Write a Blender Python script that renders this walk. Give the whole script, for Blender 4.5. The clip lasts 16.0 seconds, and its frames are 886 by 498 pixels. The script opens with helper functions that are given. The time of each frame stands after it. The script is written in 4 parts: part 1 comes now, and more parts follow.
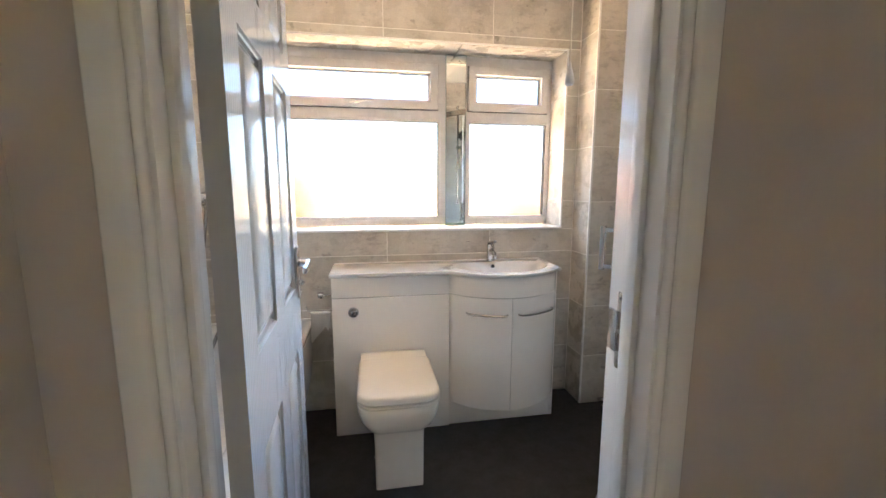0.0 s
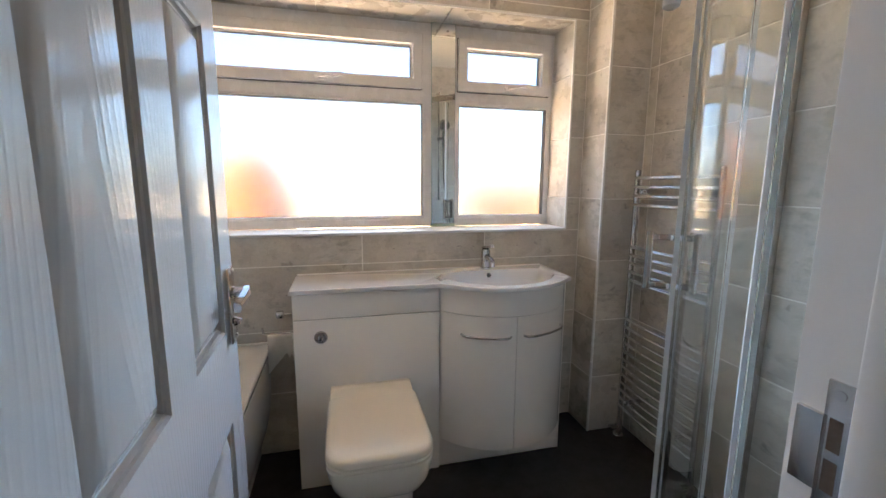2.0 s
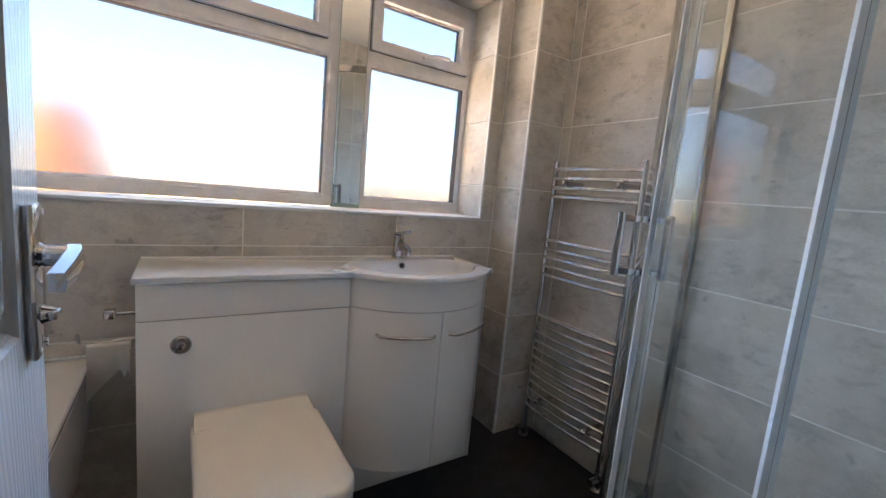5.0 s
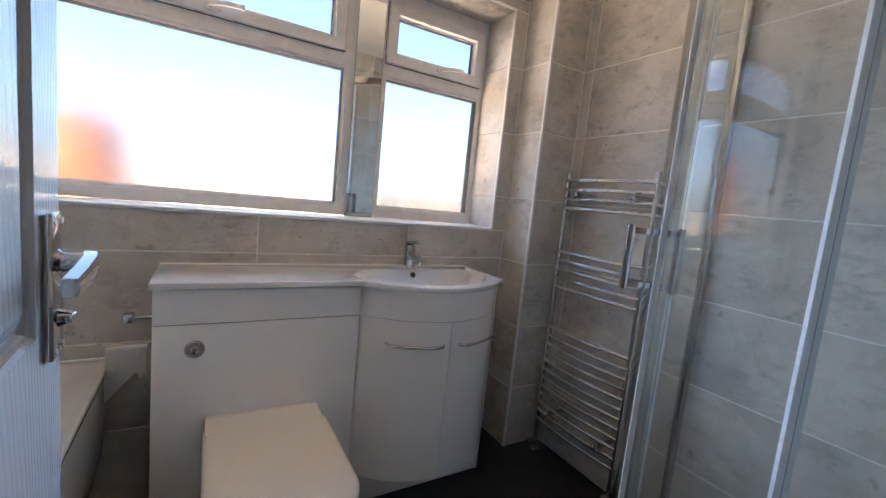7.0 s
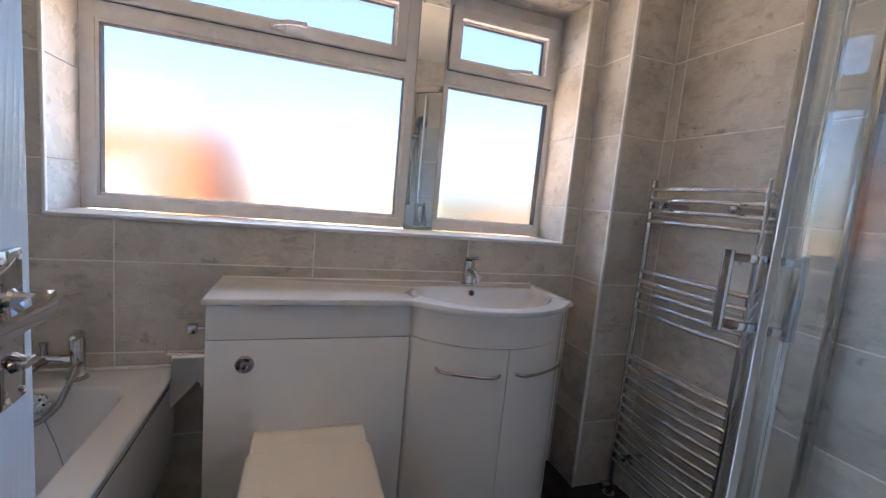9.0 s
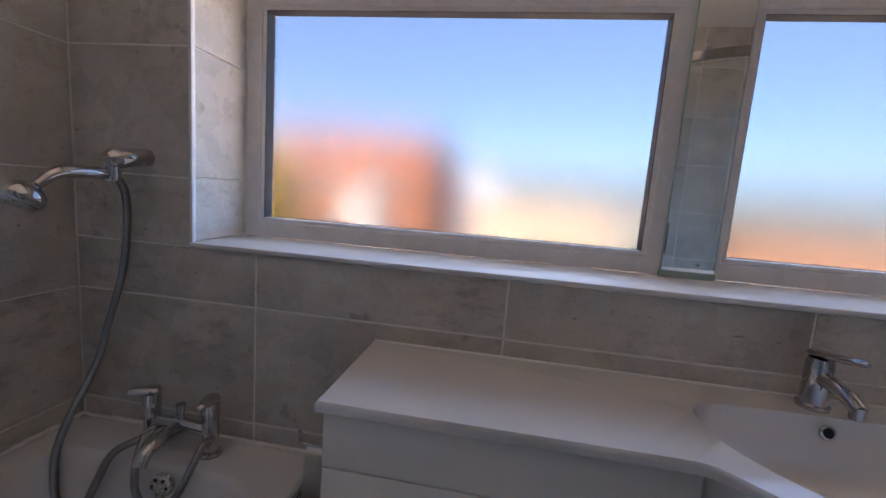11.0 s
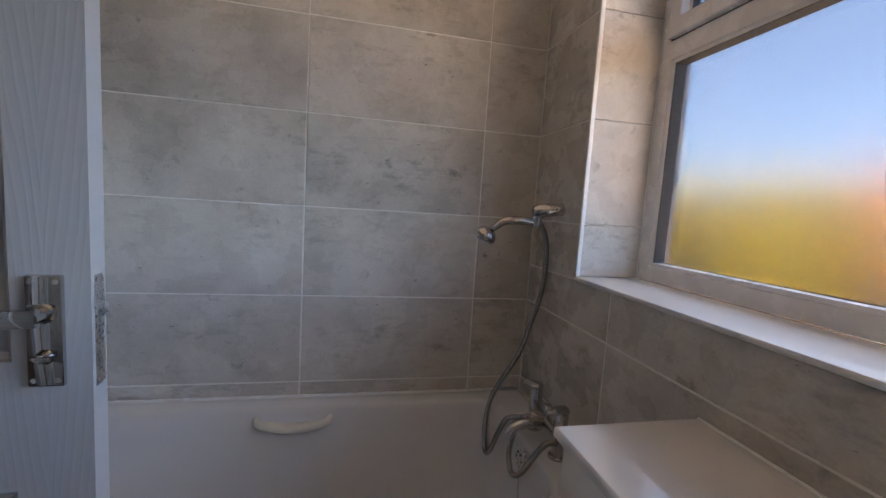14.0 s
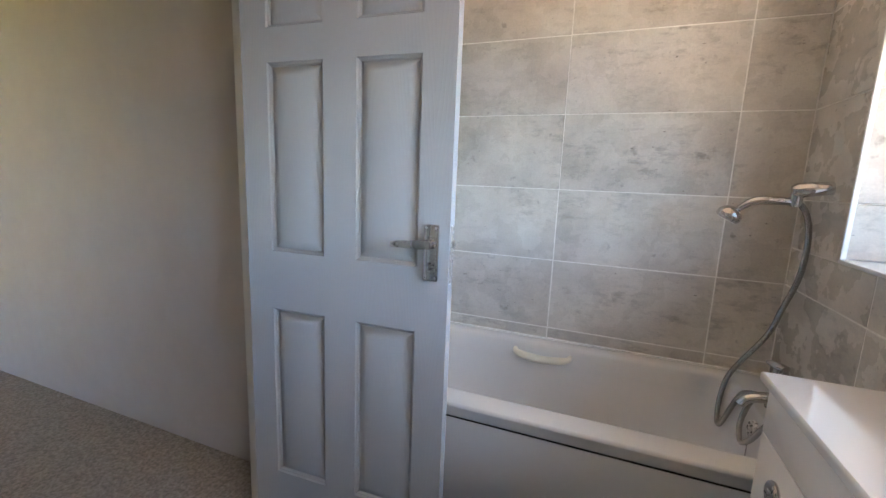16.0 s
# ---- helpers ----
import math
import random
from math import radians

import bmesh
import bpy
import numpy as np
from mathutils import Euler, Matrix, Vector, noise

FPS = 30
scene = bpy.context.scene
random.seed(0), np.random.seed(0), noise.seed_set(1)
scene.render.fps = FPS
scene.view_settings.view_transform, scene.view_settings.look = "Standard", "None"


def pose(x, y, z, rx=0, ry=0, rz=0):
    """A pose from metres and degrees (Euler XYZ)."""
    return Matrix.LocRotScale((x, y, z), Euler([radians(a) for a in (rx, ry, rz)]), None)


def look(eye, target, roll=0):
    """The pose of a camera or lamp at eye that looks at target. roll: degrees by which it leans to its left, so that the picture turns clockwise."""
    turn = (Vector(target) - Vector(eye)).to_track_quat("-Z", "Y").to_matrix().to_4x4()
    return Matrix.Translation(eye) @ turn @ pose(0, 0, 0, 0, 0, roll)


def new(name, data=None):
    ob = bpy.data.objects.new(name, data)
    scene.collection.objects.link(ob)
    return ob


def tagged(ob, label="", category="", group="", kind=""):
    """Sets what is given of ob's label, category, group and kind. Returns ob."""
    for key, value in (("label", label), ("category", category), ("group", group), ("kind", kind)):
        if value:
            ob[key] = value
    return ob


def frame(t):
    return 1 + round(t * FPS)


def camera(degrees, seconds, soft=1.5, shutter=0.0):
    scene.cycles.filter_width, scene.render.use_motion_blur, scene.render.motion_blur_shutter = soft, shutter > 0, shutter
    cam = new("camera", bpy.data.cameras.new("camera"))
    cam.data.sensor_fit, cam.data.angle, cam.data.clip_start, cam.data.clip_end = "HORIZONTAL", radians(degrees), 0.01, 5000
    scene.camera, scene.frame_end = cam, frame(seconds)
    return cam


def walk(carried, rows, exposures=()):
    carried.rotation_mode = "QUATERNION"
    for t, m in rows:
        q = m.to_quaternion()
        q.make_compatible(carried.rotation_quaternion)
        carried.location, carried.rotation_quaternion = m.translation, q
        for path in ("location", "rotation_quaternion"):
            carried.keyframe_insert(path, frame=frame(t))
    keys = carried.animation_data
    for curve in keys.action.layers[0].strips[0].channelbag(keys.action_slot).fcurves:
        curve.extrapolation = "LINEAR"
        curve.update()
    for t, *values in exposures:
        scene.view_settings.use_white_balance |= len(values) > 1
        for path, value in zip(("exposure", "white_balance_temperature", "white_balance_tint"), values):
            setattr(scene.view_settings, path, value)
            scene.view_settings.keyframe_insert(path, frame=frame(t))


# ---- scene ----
cam = camera(94.2, 16.0)
PATH = [
    (0, (0.114, 0.173, 1.283), (0.46, 2.121, 0.99), 0.1),
    (0.5, (0.126, 0.285, 1.291), (0.531, 2.219, 0.981), -0.0),
    (1, (0.121, 0.391, 1.293), (0.572, 2.314, 0.982), 0.0),
    (1.5, (0.112, 0.482, 1.285), (0.603, 2.395, 0.971), 0.2),
    (2, (0.118, 0.57, 1.275), (0.591, 2.489, 0.963), 0.3),
    (2.5, (0.092, 0.678, 1.261), (0.612, 2.579, 0.921), 0.4),
    (3, (0.051, 0.76, 1.243), (0.748, 2.599, 0.878), 0.9),
    (3.5, (0.03, 0.811, 1.216), (0.864, 2.593, 0.855), 2.2),
    (4, (0.021, 0.852, 1.185), (0.981, 2.576, 0.858), 3.7),
    (6.5, (0.017, 0.911, 1.148), (1.123, 2.562, 0.917), 5.4),
    (7, (0.029, 0.883, 1.161), (1.042, 2.592, 0.929), 5.7),
    (7.5, (0.071, 0.843, 1.166), (1.007, 2.596, 0.937), 6.0),
    (8, (0.123, 0.83, 1.177), (0.987, 2.62, 0.95), 6.1),
    (10.5, (0.178, 1.439, 1.21), (0.21, 3.421, 0.943), 4.2),
    (11, (0.193, 1.608, 1.217), (-0.106, 3.567, 0.948), 4.3),
    (11.5, (0.197, 1.737, 1.218), (-0.524, 3.58, 0.927), 3.4),
    (12, (0.252, 1.867, 1.22), (-0.988, 3.409, 0.932), 3.1),
    (12.5, (0.288, 1.883, 1.21), (-1.316, 3.055, 0.979), 2.8),
    (13, (0.381, 1.858, 1.228), (-1.399, 2.747, 1.024), 3.2),
    (13.5, (0.475, 1.837, 1.233), (-1.386, 2.538, 1.022), 4.0),
    (14, (0.535, 1.848, 1.232), (-1.408, 2.276, 1.031), 3.6),
    (14.5, (0.623, 1.883, 1.24), (-1.368, 1.92, 1.056), 2.5),
    (15, (0.717, 1.88, 1.233), (-1.244, 1.543, 1.033), 2.2),
    (15.5, (0.818, 1.872, 1.23), (-1.067, 1.254, 0.974), 2.4),
    (16, (0.901, 1.87, 1.226), (-0.94, 1.161, 0.898), 2.3),
]
EXPOSURES = [(0.0, 7.1, 6250, 15), (1.0, 6.65, 6120, 14), (2.0, 6.4, 6100, 14), (4.0, 6.28, 6000, 14), (6.5, 6.14, 5600, 16), (8.0, 6.12, 5600, 16),
             (10.5, 5.48, 5650, 22), (11.0, 5.13, 5400, 22), (11.5, 4.83, 5100, 18), (12.0, 4.48, 4600, 8), (12.5, 4.8, 5150, 12), (13.0, 4.85, 5300, 15),
             (13.5, 4.92, 5450, 16), (14.0, 5.2, 5950, 20), (14.5, 5.64, 6750, 18), (15.0, 5.98, 6200, 17), (15.5, 6.2, 6150, 16), (16.0, 6.36, 6050, 15)]
walk(cam, [(t, look(eye, target, roll)) for t, eye, target, roll in PATH], EXPOSURES)

# ---- light ----
SUN_UP, SUN_TURN = 34.0, 195.0
world = bpy.data.worlds.new("sky")
scene.world = world
world.use_nodes = True
wn = world.node_tree
sky = wn.nodes.new("ShaderNodeTexSky")
sky.sky_type, sky.sun_disc = "NISHITA", False
sky.sun_elevation, sky.sun_rotation = radians(SUN_UP), radians(SUN_TURN)
sky.air_density, sky.dust_density, sky.ozone_density = 1.0, 0.8, 2.8
wn.links.new(sky.outputs["Color"], wn.nodes["Background"].inputs["Color"])
wn.nodes["Background"].inputs["Strength"].default_value = 0.07
sun_data = bpy.data.lights.new("sun", "SUN")
sun_data.energy, sun_data.angle, sun_data.color = 5.0, radians(0.5), (1.0, 0.9, 0.76)
sun = new("sun", sun_data)
away = Vector((math.sin(radians(SUN_TURN)), math.cos(radians(SUN_TURN)), math.tan(radians(SUN_UP)))).normalized()
sun.matrix_world = look(away * 60, (0, 0, 0))
# added area lamp outside: warm light thrown up into the window's opening by sunlit ground
bounce_data = bpy.data.lights.new("ground_bounce_fill", "AREA")
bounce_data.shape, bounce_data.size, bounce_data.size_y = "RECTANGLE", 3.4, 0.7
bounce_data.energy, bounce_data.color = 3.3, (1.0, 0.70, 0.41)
# second added area lamp, strengthens the blue sky light entering the room
upper_data = bpy.data.lights.new("sky_fill", "AREA")
upper_data.shape, upper_data.size, upper_data.size_y = "RECTANGLE", 5.2, 1.1
upper_data.energy, upper_data.color = 2.9, (0.74, 0.87, 1.0)
new("sky_fill", upper_data).matrix_world = look((0.343, 3.9, 1.95), (0.343, 1.5, 1.1))
new("ground_bounce_fill", bounce_data).matrix_world = look((0.343, 3.35, 0.55), (0.343, 2.0, 1.8))


# ---- materials ----
def material(name, base=(0.8, 0.8, 0.8), rough=0.5, metal=0.0, coat=0.0):
    m = bpy.data.materials.new(name)
    m.use_nodes = True
    b = m.node_tree.nodes["Principled BSDF"]
    b.inputs["Base Color"].default_value = (*base, 1)
    b.inputs["Roughness"].default_value = rough
    b.inputs["Metallic"].default_value = metal
    b.inputs["Coat Weight"].default_value = coat
    return m, m.node_tree, b


def coords(nt, scale=(1, 1, 1), jitter=0.0):
    """Object coordinates, moved per object by its random number."""
    tc = nt.nodes.new("ShaderNodeTexCoord")
    mp = nt.nodes.new("ShaderNodeMapping")
    mp.inputs["Scale"].default_value = scale
    src = tc.outputs["Object"]
    if jitter:
        info = nt.nodes.new("ShaderNodeObjectInfo")
        mul = nt.nodes.new("ShaderNodeVectorMath")
        mul.operation = "MULTIPLY_ADD"
        mul.inputs[1].default_value = (jitter, jitter * 0.7, jitter * 1.3)
        nt.links.new(info.outputs["Random"], mul.inputs[0])
        nt.links.new(src, mul.inputs[2])
        src = mul.outputs[0]
    nt.links.new(src, mp.inputs["Vector"])
    return mp.outputs["Vector"]


def noisy(nt, vec, scale, detail=4.0, rough=0.55):
    n = nt.nodes.new("ShaderNodeTexNoise")
    n.inputs["Scale"].default_value, n.inputs["Detail"].default_value, n.inputs["Roughness"].default_value = scale, detail, rough
    nt.links.new(vec, n.inputs["Vector"])
    return n.outputs["Fac"]


def ramp(nt, fac, stops):
    r = nt.nodes.new("ShaderNodeValToRGB")
    e = r.color_ramp.elements
    while len(e) < len(stops):
        e.new(0.5)
    for s, (p, c) in zip(e, stops):
        s.position, s.color = p, (*c, 1) if len(c) == 3 else c
    nt.links.new(fac, r.inputs["Fac"])
    return r.outputs["Color"]


def mixed(nt, fac, a, b, mode="MIX"):
    m = nt.nodes.new("ShaderNodeMix")
    m.data_type, m.blend_type = "RGBA", mode
    for v, sock in ((fac, m.inputs[0]), (a, m.inputs[6]), (b, m.inputs[7])):
        if isinstance(v, (int, float)):
            sock.default_value = v
        elif isinstance(v, tuple):
            sock.default_value = (*v, 1)
        else:
            nt.links.new(v, sock)
    return m.outputs[2]


def bumped(nt, b, height, strength, dist=0.002):
    n = nt.nodes.new("ShaderNodeBump")
    n.inputs["Strength"].default_value, n.inputs["Distance"].default_value = strength, dist
    nt.links.new(height, n.inputs["Height"])
    nt.links.new(n.outputs["Normal"], b.inputs["Normal"])


def plain(name, base, rough, vary=0.06, scale=6.0, bump=0.0, bump_scale=120.0, metal=0.0, coat=0.0, jitter=0.0):
    """A paint or plastic with slight clouding, uneven gloss and fine relief."""
    m, nt, b = material(name, base, rough, metal, coat)
    v = coords(nt, jitter=jitter)
    n = noisy(nt, v, scale)
    dark = tuple(c * (1 - vary) for c in base)
    light = tuple(min(1.0, c * (1 + vary)) for c in base)
    nt.links.new(ramp(nt, n, [(0.3, dark), (0.7, light)]), b.inputs["Base Color"])
    r = ramp(nt, noisy(nt, v, scale * 3.1), [(0.3, (rough * 0.85,) * 3), (0.7, (min(1, rough * 1.2),) * 3)])
    nt.links.new(r, b.inputs["Roughness"])
    if bump:
        bumped(nt, b, noisy(nt, v, bump_scale, 3), bump)
    return m


def tile_stone():
    """Grey-beige concrete-look porcelain: broad clouds, horizontal drags and dark flecks."""
    m, nt, b = material("concrete_tile", rough=0.32)
    v = coords(nt, jitter=37.0)
    vs = coords(nt, (1, 1, 2.6), 23.0)
    cloud = ramp(nt, noisy(nt, v, 3.2, 5, 0.6), [(0.28, (0.43, 0.40, 0.35)), (0.5, (0.575, 0.54, 0.48)), (0.72, (0.67, 0.64, 0.575))])
    drag = ramp(nt, noisy(nt, vs, 13, 7, 0.68), [(0.36, (0.55, 0.55, 0.55)), (0.5, (1, 1, 1))])
    patch = ramp(nt, noisy(nt, v, 4.2, 3, 0.5), [(0.44, (0.12, 0.12, 0.12)), (0.64, (0.62, 0.62, 0.62))])
    col = mixed(nt, patch, cloud, drag, "MULTIPLY")
    fleck = ramp(nt, noisy(nt, v, 17, 3, 0.5), [(0.25, (0.2, 0.19, 0.175)), (0.325, (1, 1, 1))])
    col = mixed(nt, 0.42, col, fleck, "MULTIPLY")
    speck = ramp(nt, noisy(nt, vs, 44, 2, 0.4), [(0.20, (0.22, 0.20, 0.19)), (0.27, (1, 1, 1))])
    col = mixed(nt, 0.7, col, speck, "MULTIPLY")
    fine = ramp(nt, noisy(nt, v, 160, 4, 0.7), [(0.3, (0.9, 0.9, 0.9)), (0.7, (1.05, 1.05, 1.05))])
    col = mixed(nt, 1.0, col, fine, "MULTIPLY")
    nt.links.new(col, b.inputs["Base Color"])
    nt.links.new(ramp(nt, noisy(nt, v, 9), [(0.3, (0.21,) * 3), (0.7, (0.36,) * 3)]), b.inputs["Roughness"])
    bumped(nt, b, noisy(nt, vs, 30, 6, 0.7), 0.12, 0.001)
    return m


def grain_paint():
    """White gloss paint over an embossed wood grain: straight lines on the stiles, arches on the panels."""
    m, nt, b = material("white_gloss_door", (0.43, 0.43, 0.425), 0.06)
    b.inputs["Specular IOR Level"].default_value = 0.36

    def maths(op, a, c=0.0):
        n = nt.nodes.new("ShaderNodeMath")
        n.operation = op
        for k, v in enumerate((a, c)):
            if isinstance(v, float):
                n.inputs[k].default_value = v
            else:
                nt.links.new(v, n.inputs[k])
        return n.outputs[0]

    axes = nt.nodes.new("ShaderNodeSeparateXYZ")
    nt.links.new(coords(nt), axes.inputs[0])
    wob = noisy(nt, coords(nt, (14, 14, 2.2)), 1.0, 3, 0.5)
    across = maths("PINGPONG", maths("ADD", axes.outputs["X"], 0.129), 0.15)
    side = maths("DIVIDE", across, 0.0105)
    arch = maths("SQRT", maths("ADD", maths("MULTIPLY", side, side), 6.0))
    phase = maths("ADD", maths("ADD", arch, maths("MULTIPLY", axes.outputs["Z"], 9.0)), maths("MULTIPLY", wob, 3.2))
    ridge = maths("POWER", maths("ADD", maths("MULTIPLY", maths("SINE", maths("MULTIPLY", phase, 6.2832)), 0.5), 0.5), 2.5)
    fine = noisy(nt, coords(nt, (130, 130, 4)), 1.0, 4, 0.6)
    h = maths("ADD", maths("MULTIPLY", ridge, 0.6), maths("MULTIPLY", fine, 0.5))
    bumped(nt, b, h, 0.32, 0.0009)
    nt.links.new(ramp(nt, noisy(nt, coords(nt), 5), [(0.3, (0.05,) * 3), (0.7, (0.09,) * 3)]), b.inputs["Roughness"])
    return m


def clear_glass(name, tint, rough=0.0):
    m, nt, b = material(name, tint, rough)
    b.inputs["Transmission Weight"].default_value = 1.0
    b.inputs["IOR"].default_value = 1.45
    return m, nt, b


def frosted():
    m, nt, b = clear_glass("frosted_glass", (0.047, 0.048, 0.0485), 0.24)
    v = coords(nt)
    bumped(nt, b, noisy(nt, v, 210, 3, 0.6), 0.2, 0.0012)
    return m


def brickwork():
    m, nt, b = material("red_brick", rough=0.9)
    tc = nt.nodes.new("ShaderNodeTexCoord")
    br = nt.nodes.new("ShaderNodeTexBrick")
    br.inputs["Scale"].default_value = 1.0
    br.inputs["Brick Width"].default_value, br.inputs["Row Height"].default_value, br.inputs["Mortar Size"].default_value = 0.225, 0.075, 0.01
    br.inputs["Color1"].default_value, br.inputs["Color2"].default_value = (0.56, 0.16, 0.014, 1), (0.47, 0.12, 0.010, 1)
    br.inputs["Mortar"].default_value = (0.33, 0.16, 0.075, 1)
    mp = nt.nodes.new("ShaderNodeMapping")
    mp.inputs["Rotation"].default_value = (radians(90), 0, 0)
    nt.links.new(tc.outputs["Object"], mp.inputs["Vector"])
    nt.links.new(mp.outputs["Vector"], br.inputs["Vector"])
    nt.links.new(br.outputs["Color"], b.inputs["Base Color"])
    return m


def leafy():
    m, nt, b = material("yellow_green_leaves", rough=0.55)
    info = nt.nodes.new("ShaderNodeNewGeometry")
    nt.links.new(ramp(nt, info.outputs["Random Per Island"], [(0.0, (0.34, 0.27, 0.01)), (0.5, (0.58, 0.42, 0.015)), (1.0, (0.70, 0.52, 0.02))]), b.inputs["Base Color"])
    return m


TILE = tile_stone()
GROUT = plain("pale_grout", (0.78, 0.76, 0.71), 0.85, 0.1, 30, 0.3, 300)
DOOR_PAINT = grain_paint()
TRIM_PAINT = plain("white_gloss_trim", (0.74, 0.725, 0.70), 0.085, 0.03, 7, 0.07, 45)
UPVC = plain("white_upvc", (0.75, 0.74, 0.735), 0.26, 0.012, 5, 0.015, 90)
TILE_TRIM = plain("white_tile_trim", (0.82, 0.82, 0.80), 0.25, 0.03, 12)
CABINET = plain("white_gloss_cabinet", (0.88, 0.85, 0.81), 0.13, 0.02, 4, 0.02, 60)
RESIN = plain("white_cast_marble", (0.74, 0.73, 0.725), 0.05, 0.015, 5, coat=0.7)
polish = RESIN.node_tree.nodes["Principled BSDF"].inputs
polish["Coat Weight"].default_value, polish["Coat IOR"].default_value = 1.0, 2.2
CERAMIC = plain("white_ceramic", (0.85, 0.80, 0.71), 0.12, 0.02, 5)
SEAT = plain("white_seat_plastic", (0.86, 0.80, 0.70), 0.15, 0.02, 6)
SILL = plain("white_sill_board", (0.78, 0.78, 0.78), 0.33, 0.02, 8)
ACRYLIC = plain("white_bath_acrylic", (0.70, 0.695, 0.69), 0.16, 0.02, 4)
CREAM = plain("cream_plastic", (0.76, 0.72, 0.61), 0.35, 0.04, 10)
CHROME = plain("chrome", (0.56, 0.55, 0.55), 0.04, 0.03, 30, metal=1.0)
DEEP_CHROME = plain("mirror_chrome", (0.50, 0.49, 0.49), 0.05, 0.03, 30, metal=1.0)
RAIL_CHROME = plain("polished_rail_chrome", (0.82, 0.82, 0.83), 0.03, 0.03, 30, metal=1.0)
STEEL = plain("brushed_steel", (0.62, 0.61, 0.59), 0.28, 0.05, 60, metal=1.0)
SATIN = plain("satin_steel", (0.62, 0.61, 0.60), 0.24, 0.02, 6, metal=1.0)
RECESS = plain("bare_wood_recess", (0.13, 0.095, 0.07), 0.8, 0.2, 60)
HOSE = plain("chrome_hose", (0.36, 0.355, 0.35), 0.17, 0.2, 400, 0.6, 500, metal=1.0)
VINYL = plain("charcoal_vinyl", (0.019, 0.019, 0.0205), 0.44, 0.5, 14, 0.25, 240)
CEILING = plain("white_ceiling_paint", (0.82, 0.80, 0.76), 0.8, 0.03, 5, 0.1, 80)
HALL_PAINT = plain("taupe_wall_paint", (0.50, 0.44, 0.40), 0.7, 0.04, 5, 0.12, 150)
# pale by choice: the unseen landing floor throws light up at walls and cabinets
HALL_FLOOR = plain("pale_bounce_carpet", (0.36, 0.31, 0.26), 0.95, 0.35, 90, 0.8, 500)
RUBBER = plain("black_rubber", (0.007, 0.007, 0.008), 0.6, 0.2, 40)
DARK = plain("dark_recess", (0.012, 0.012, 0.012), 0.7, 0.2, 40)
# near-black colour standing in for the shade inside the cabinet joints
SHADE = plain("cabinet_joint_shade", (0.04, 0.037, 0.034), 0.7, 0.2, 40)
PAPER = plain("tissue_paper", (0.84, 0.82, 0.78), 0.95, 0.03, 60, 0.4, 300)
CORD = plain("white_cord", (0.78, 0.76, 0.70), 0.8, 0.1, 200)
FROST = frosted()
SHOWER_GLASS = clear_glass("shower_glass", (0.935, 0.975, 0.970), 0.0)[0]
SEAL = plain("milky_seal", (0.72, 0.76, 0.78), 0.3, 0.05, 20)
MIRROR = material("mirror_silver", (0.86, 0.88, 0.87), 0.015, 1.0)[0]
MIRROR_EDGE = plain("green_glass_edge", (0.34, 0.45, 0.42), 0.12, 0.05, 30)
BRICK = brickwork()
ROOF = plain("brown_roof_tile", (0.16, 0.085, 0.06), 0.85, 0.25, 3, 0.4, 25)
SHED_PAINT = plain("pale_garden_paint", (0.74, 0.66, 0.50), 0.7, 0.1, 3, 0.2, 40)
RENDER = plain("cream_render", (0.62, 0.55, 0.42), 0.9, 0.08, 2, 0.2, 60)
WHITE_RENDER = plain("white_render", (0.84, 0.83, 0.80), 0.85, 0.05, 2, 0.2, 60)
PANE_DARK = plain("dark_window_pane", (0.05, 0.06, 0.07), 0.06, 0.1, 2)
LEAVES = leafy()
BARK = plain("bark", (0.12, 0.085, 0.055), 0.9, 0.3, 12, 0.6, 40)
GRASS = plain("sunlit_lawn", (0.17, 0.15, 0.035), 0.95, 0.3, 1.5, 0.5, 30)
PAVING = plain("pale_paving", (0.50, 0.42, 0.31), 0.9, 0.15, 0.8, 0.3, 20)
TAN_STONE = plain("tan_stone", (0.60, 0.43, 0.24), 0.9, 0.2, 1.2, 0.3, 25)
FENCE_WOOD = plain("orange_fence_wood", (0.46, 0.21, 0.08), 0.85, 0.2, 4, 0.4, 40)

# ---- building blocks ----
ROOTS = {}


def thing(name, at=(0, 0, 0), rz=0.0, label="", category="", group="", kind=""):
    ob = new(name)
    ob.empty_display_size = 0.05
    ob.matrix_basis = pose(*at, 0, 0, rz)
    ROOTS[ob] = ob.matrix_basis.copy()
    return tagged(ob, label, category, group, kind)


def finish(bm, mat, name, smooth=40.0):
    bmesh.ops.recalc_face_normals(bm, faces=bm.faces)
    me = bpy.data.meshes.new(name)
    bm.to_mesh(me)
    bm.free()
    me.materials.append(mat)
    if smooth:
        me.shade_smooth()
        me.set_sharp_from_angle(angle=radians(smooth))
    return me


def part(name, bm, mat, parent, label="", local=False, smooth=40.0):
    """One mesh under a thing or part. The bmesh is in world places, or in the thing's own with local."""
    root = ROOTS[parent]
    if not local:
        bm.transform(root.inverted())
    ob = new(name, finish(bm, mat, name, smooth))
    ob.parent = parent
    ROOTS[ob] = root
    return tagged(ob, label)


def single(name, bm, mat, label="", category="", kind="", at=(0, 0, 0), smooth=40.0):
    """A top-level thing of one mesh."""
    bm.transform(Matrix.Translation(at).inverted())
    ob = new(name, finish(bm, mat, name, smooth))
    ob.location = at
    ROOTS[ob] = Matrix.Translation(at)
    return tagged(ob, label, category, "", kind)


